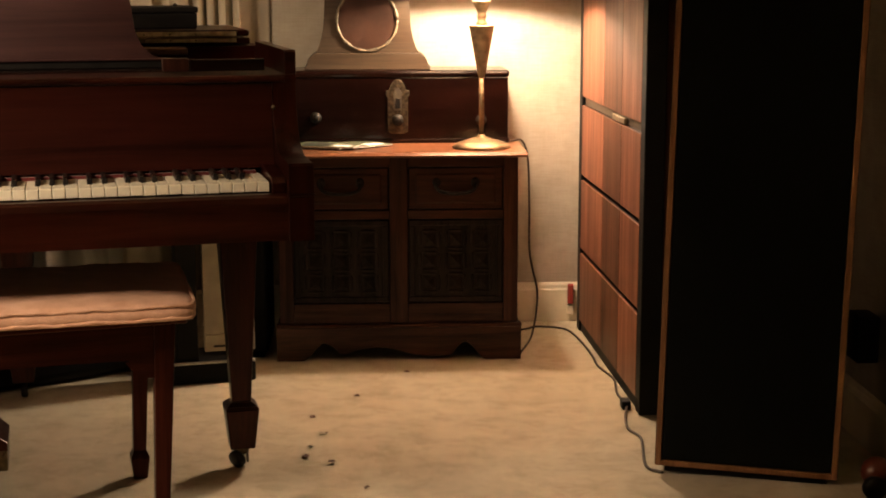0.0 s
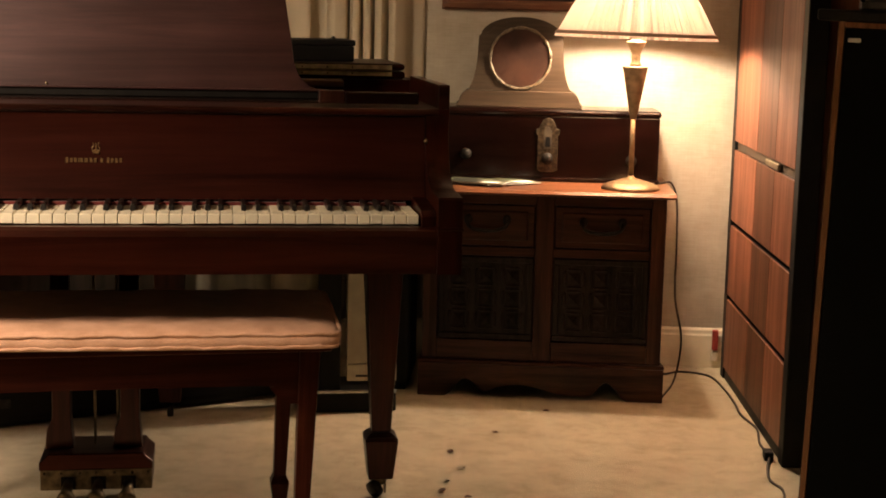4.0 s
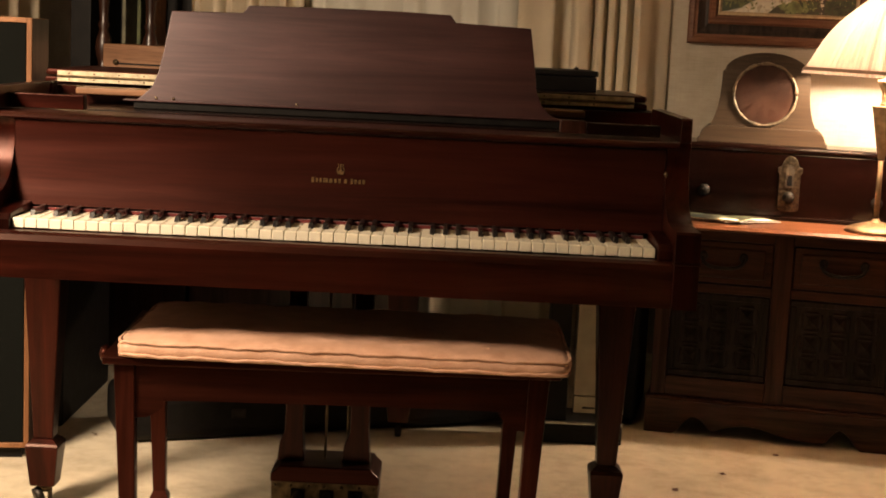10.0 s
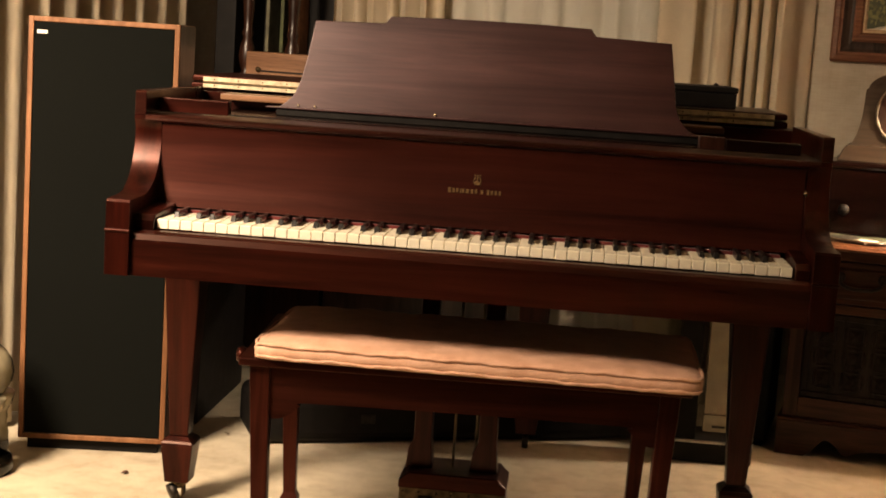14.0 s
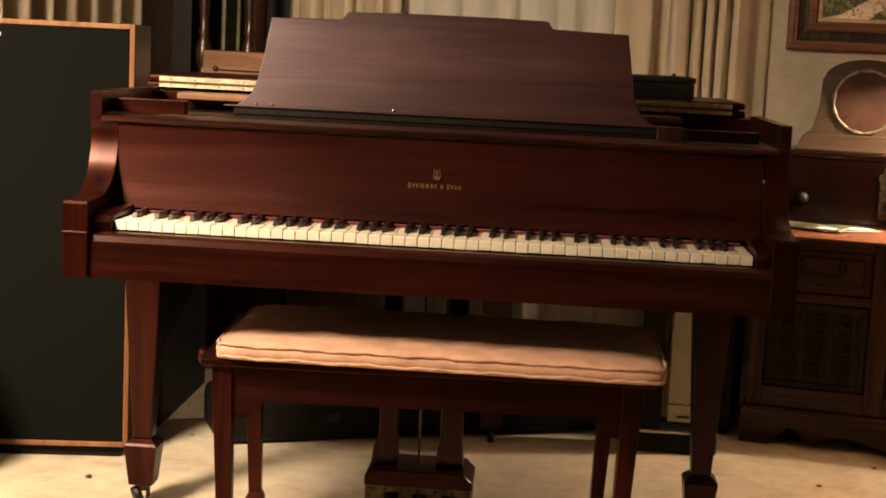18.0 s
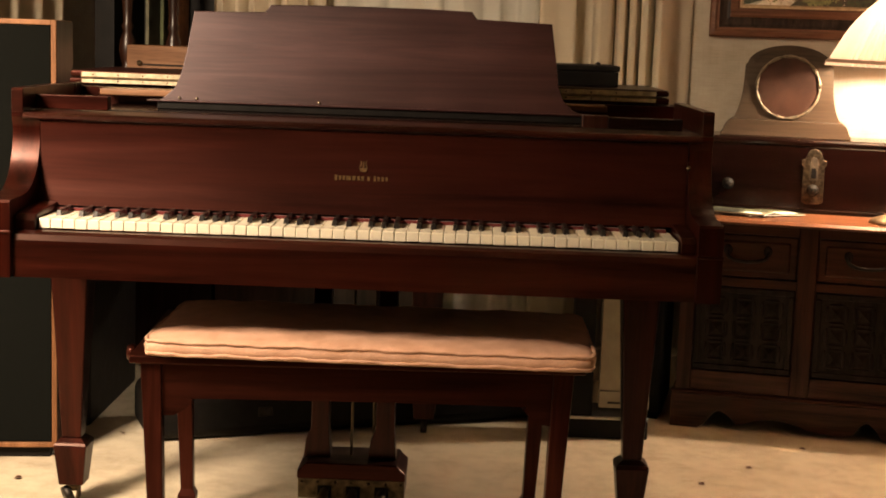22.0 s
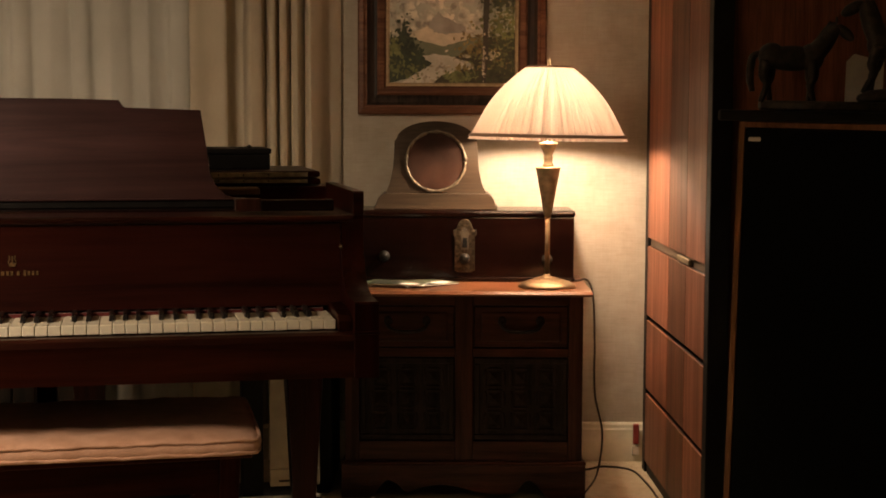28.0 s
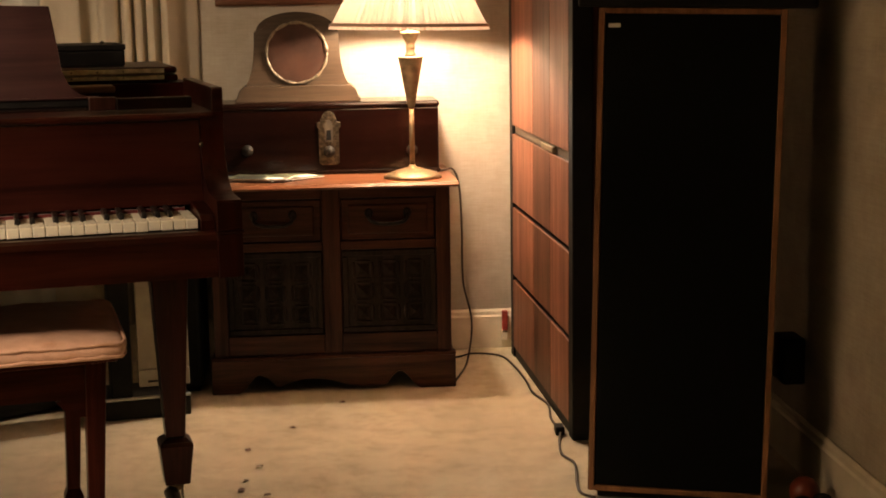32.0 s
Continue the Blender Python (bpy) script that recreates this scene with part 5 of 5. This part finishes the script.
part("lid", cube(-2.41, -1.73, -0.37, -0.11, 0.401, 0.425, bevel=0.004), HUTCH_WOOD, filler)
part("plinth", cube(-2.41, -1.73, -0.37, -0.12, 0.0, 0.03, bevel=0.003), BLACK, filler)
crate = thing("storage_box", "black lidded box standing on the carpet behind the speaker", "box")
part("body", cube(-0.56, -0.20, 1.15, 1.70, 0.0, 0.40, bevel=0.01), BLACK, crate)
part("lid", cube(-0.565, -0.195, 1.145, 1.705, 0.401, 0.43, bevel=0.008), BLACK, crate)
# black block added to keep the shadowed gap beside the cabinet dark
upright = thing("gap_darkener", "narrow black block added to darken the gap beside the cabinet", "case", ROOM)
part("shell", cube(-1.035, -0.957, -0.455, -0.15, 0.012, 0.555, bevel=0.012, segments=3), BLACK, upright)
part("foot_rail", cube(-1.025, -0.967, -0.445, -0.16, 0.0, 0.0125), BLACK, upright)
case = thing("instrument_case", "long flat black instrument case on the carpet under piano", "case", pose(-0.010, 0.998, 0, 0, 0, 21.5))
part("shell", cube(0, 1.21, 0, 0.24, 0.004, 0.135, bevel=0.03, segments=4), BLACK, case)
part("latch", cube(0.3, 0.34, -0.003, 0.004, 0.06, 0.085, bevel=0.002), IRON, case)
part("latch", cube(0.86, 0.90, -0.003, 0.004, 0.06, 0.085, bevel=0.002), IRON, case)
rack = thing("equipment_rack", "black metal rack with a silver front edge, behind piano leg", "rack", pose(1.125, 1.237, 0))
part("base", cube(-0.02, 0.215, 0.0, 0.20, 0.0, 0.055, bevel=0.005), BLACK, rack)
part("edge_strip", cube(-0.02, 0.215, -0.004, 0.01, 0.0555, 0.062, bevel=0.002), LABEL_SILVER, rack, "dull silver edge")
part("side_panel", cube(0.076, 0.215, 0.012, 0.03, 0.136, 0.60, bevel=0.002), PALE_PANEL, rack, "pale panel")
part("base_panel", cube(0.076, 0.215, 0.006, 0.03, 0.088, 0.1355, bevel=0.002), PALE_PANEL, rack, "pale panel")
part("label_bar", cube(0.10, 0.135, 0.0045, 0.006, 0.10, 0.106), IRON, rack)
part("upright", cube(0.0, 0.058, 0.01, 0.10, 0.0555, 0.60, bevel=0.003), BLACK, rack)
part("shelf", cube(-0.02, 0.058, 0.0, 0.18, 0.56, 0.60, bevel=0.003), BLACK, rack)
mbox = thing("flat_box", "flat black lidded box lying on the piano lid", "box", pose(-0.010, 0.02, 0.9905))
part("shell", cube(0.93, 1.172, 0.72, 0.96, 0.0, 0.036, bevel=0.003), BLACK, mbox)
part("lid", cube(0.927, 1.175, 0.717, 0.963, 0.0365, 0.05, bevel=0.003), BLACK, mbox)
part("knob", lathe(bmesh.new(), [(0.004, 0), (0.007, 0.004), (0.0001, 0.009)], 12), IRON, mbox, "", pose(1.125, 0.76, 0.05))
GLAZE, gt, gb = mat("black_and_cream_glaze", 0.2)
gn = node(gt, "ShaderNodeTexNoise", Scale=7.0, Detail=2.0)
gt.links.new(coords(gt, (1, 1, 1)), gn.inputs["Vector"])
gz = gt.nodes.new("ShaderNodeSeparateXYZ")
gt.links.new(coords(gt, (1, 1, 1)), gz.inputs[0])
glazed = ramp(gt, gn.outputs["Fac"], [(0.36, (0.012, 0.011, 0.01)), (0.44, (0.08, 0.07, 0.045)), (0.56, (0.30, 0.26, 0.17))])
gt.links.new(mixed(gt, glazed, ramp(gt, gz.outputs["Z"], [(0.070, (0.02, 0.018, 0.016)), (0.078, (1, 1, 1))]), 1.0), gb.inputs["Base Color"])
figure = bmesh.new()
lathe(figure, [(0.085, 0), (0.09, 0.015), (0.085, 0.04), (0.07, 0.05)], 32)
for x, y in ((0.045, -0.03), (-0.045, -0.03), (0.04, 0.04), (-0.04, 0.04)):
    tube(figure, spline([(x, y, 0.04), (x * 1.15, y, 0.09), (x * 0.9, y, 0.14), (x * 1.2, y, 0.2)], 4), [0.022] * 3 + [0.018] * 4 + [0.024] * 3 + [0.03] * 3, 10)
ball(figure, (0, 0, 0.25), 0.085, 0.09, 0.08)
ball(figure, (0, -0.02, 0.36), 0.05, 0.055, 0.055)
solid("ceramic_statue", figure, GLAZE, "glazed cream and black ceramic statue on the carpet", "statue", pose(-0.592, 0.57, 0))

# ---- magazines, cords, crumbs ----
GREEN_INK = plain("printed_cover", (0.10, 0.11, 0.065), 0.4, 0, 0.8, 30, 0)
BLUE_INK = plain("printed_cover_blue", (0.11, 0.13, 0.15), 0.4, 0, 0.7, 26, 0)
DARK_INK = plain("printed_photo", (0.03, 0.032, 0.03), 0.4, 0, 0.8, 45, 0)
for x, y, z, rz, w, d, mt, tilt in ((-0.80, -0.33, 0.6148, 8, 0.21, 0.15, BLUE_INK, 0), (-0.70, -0.335, 0.6183, 35, 0.19, 0.14, GREEN_INK, 0), (-0.77, -0.37, 0.6218, -14, 0.18, 0.12, GREEN_INK, 0)):
    mag = thing("magazine", "folded printed magazine lying on the cabinet top", "magazine", ROOM @ pose(x, y, z, 0, 0, rz), "papers on the cabinet")
    part("page_block", cube(-w / 2, w / 2, -d / 2, d / 2, 0.0, 0.0022), PAPER, mag)
    cover = part("cover", cube(-w / 2, w / 2, -d / 2, d / 2, 0.0023, 0.0032), mt, mag)
    part("photo", cube(-0.42 * w, 0.05 * w, -0.4 * d, 0.3 * d, 0.0033, 0.0036), DARK_INK, cover, "dark printed photograph")
    part("headline_band", cube(0.12 * w, 0.42 * w, -0.4 * d, -0.1 * d, 0.0033, 0.0036), PAPER, cover, "white printed panel")


def cord(label, pts, r=0.0032):
    return solid("cord", tube(bmesh.new(), spline(pts, 8), r, 8), CORD, label, "cord")


def rw(u, v, z):
    return tuple(ROOM @ Vector((u, v, z)))


cord("thin brown lamp cord hanging from the cabinet to the carpet", [rw(-0.30, -0.30, 0.618), rw(-0.22, -0.24, 0.618), rw(-0.185, -0.22, 0.617), rw(-0.165, -0.21, 0.56), rw(-0.158, -0.2, 0.42), rw(-0.155, -0.2, 0.26), rw(-0.13, -0.2, 0.13), rw(-0.15, -0.24, 0.012), (2.14, 1.32, 0.005)])
cord("brown extension cord lying along the tall cabinet", [(2.10, 1.60, 0.004), (2.235, 1.612, 0.004), (2.30, 1.64, 0.004), (2.372, 1.58, 0.004), (2.366, 1.42, 0.004), (2.338, 1.24, 0.004), (2.312, 1.12, 0.004), (2.306, 0.98, 0.004), (2.262, 0.84, 0.004), (2.245, 0.735, 0.008)], 0.0034)
cord("brown extension cord running to the speaker", [(2.235, 0.70, 0.01), (2.20, 0.62, 0.004), (2.172, 0.53, 0.004), (2.175, 0.46, 0.004), (2.15, 0.38, 0.004), (2.12, 0.30, 0.004), (2.105, 0.235, 0.004), (2.125, 0.20, 0.004)], 0.0034)
solid("cord_connector", cube(-0.012, 0.012, -0.022, 0.022, 0, 0.024, bevel=0.004), BLACK, "black plug joining two cords on the carpet", "plug", pose(2.236, 0.712, 0, 0, 0, -14))
outlet = thing("wall_outlet", "white wall plug with a red cap at the baseboard", "outlet", ROOM)
part("plate", cube(-0.014, 0.008, -0.03, -0.0165, 0.024, 0.056, bevel=0.003), PAINT_WHITE, outlet)
part("cap", cube(-0.012, 0.007, -0.034, -0.0165, 0.060, 0.127, bevel=0.004), plain("red_plastic", (0.30, 0.04, 0.03), 0.4, 0, 0.1), outlet)
CRUMB = plain("dry_leaf", (0.10, 0.04, 0.02), 0.8, 0, 0.4)
rnd = random.Random(12)
for x, y in ((1.58, 1.0), (1.43, 0.832), (1.436, 0.69), (1.385, 0.593), (1.364, 0.524), (1.413, 0.462), (1.458, 0.274), (1.763, 1.2), (-0.246, 0.655), (-0.097, 1.09), (-0.03, 0.42)):
    leaf = bmesh.new()
    r = 0.009 + 0.004 * rnd.random()
    pts = [leaf.verts.new((r * (0.6 + 0.6 * rnd.random()) * math.cos(a), 0.6 * r * (0.5 + rnd.random()) * math.sin(a), 0.001 + 0.006 * rnd.random())) for a in [k * math.pi / 4 for k in range(8)]]
    leaf.faces.new(pts)
    bmesh.ops.solidify(leaf, geom=leaf.faces[:], thickness=0.002)
    solid("crumb", leaf, CRUMB, "dry reddish-brown leaf crumb on the carpet", "crumb", pose(x, y, 0.001, 0, 0, 360 * rnd.random()), group="crumbs on the carpet")
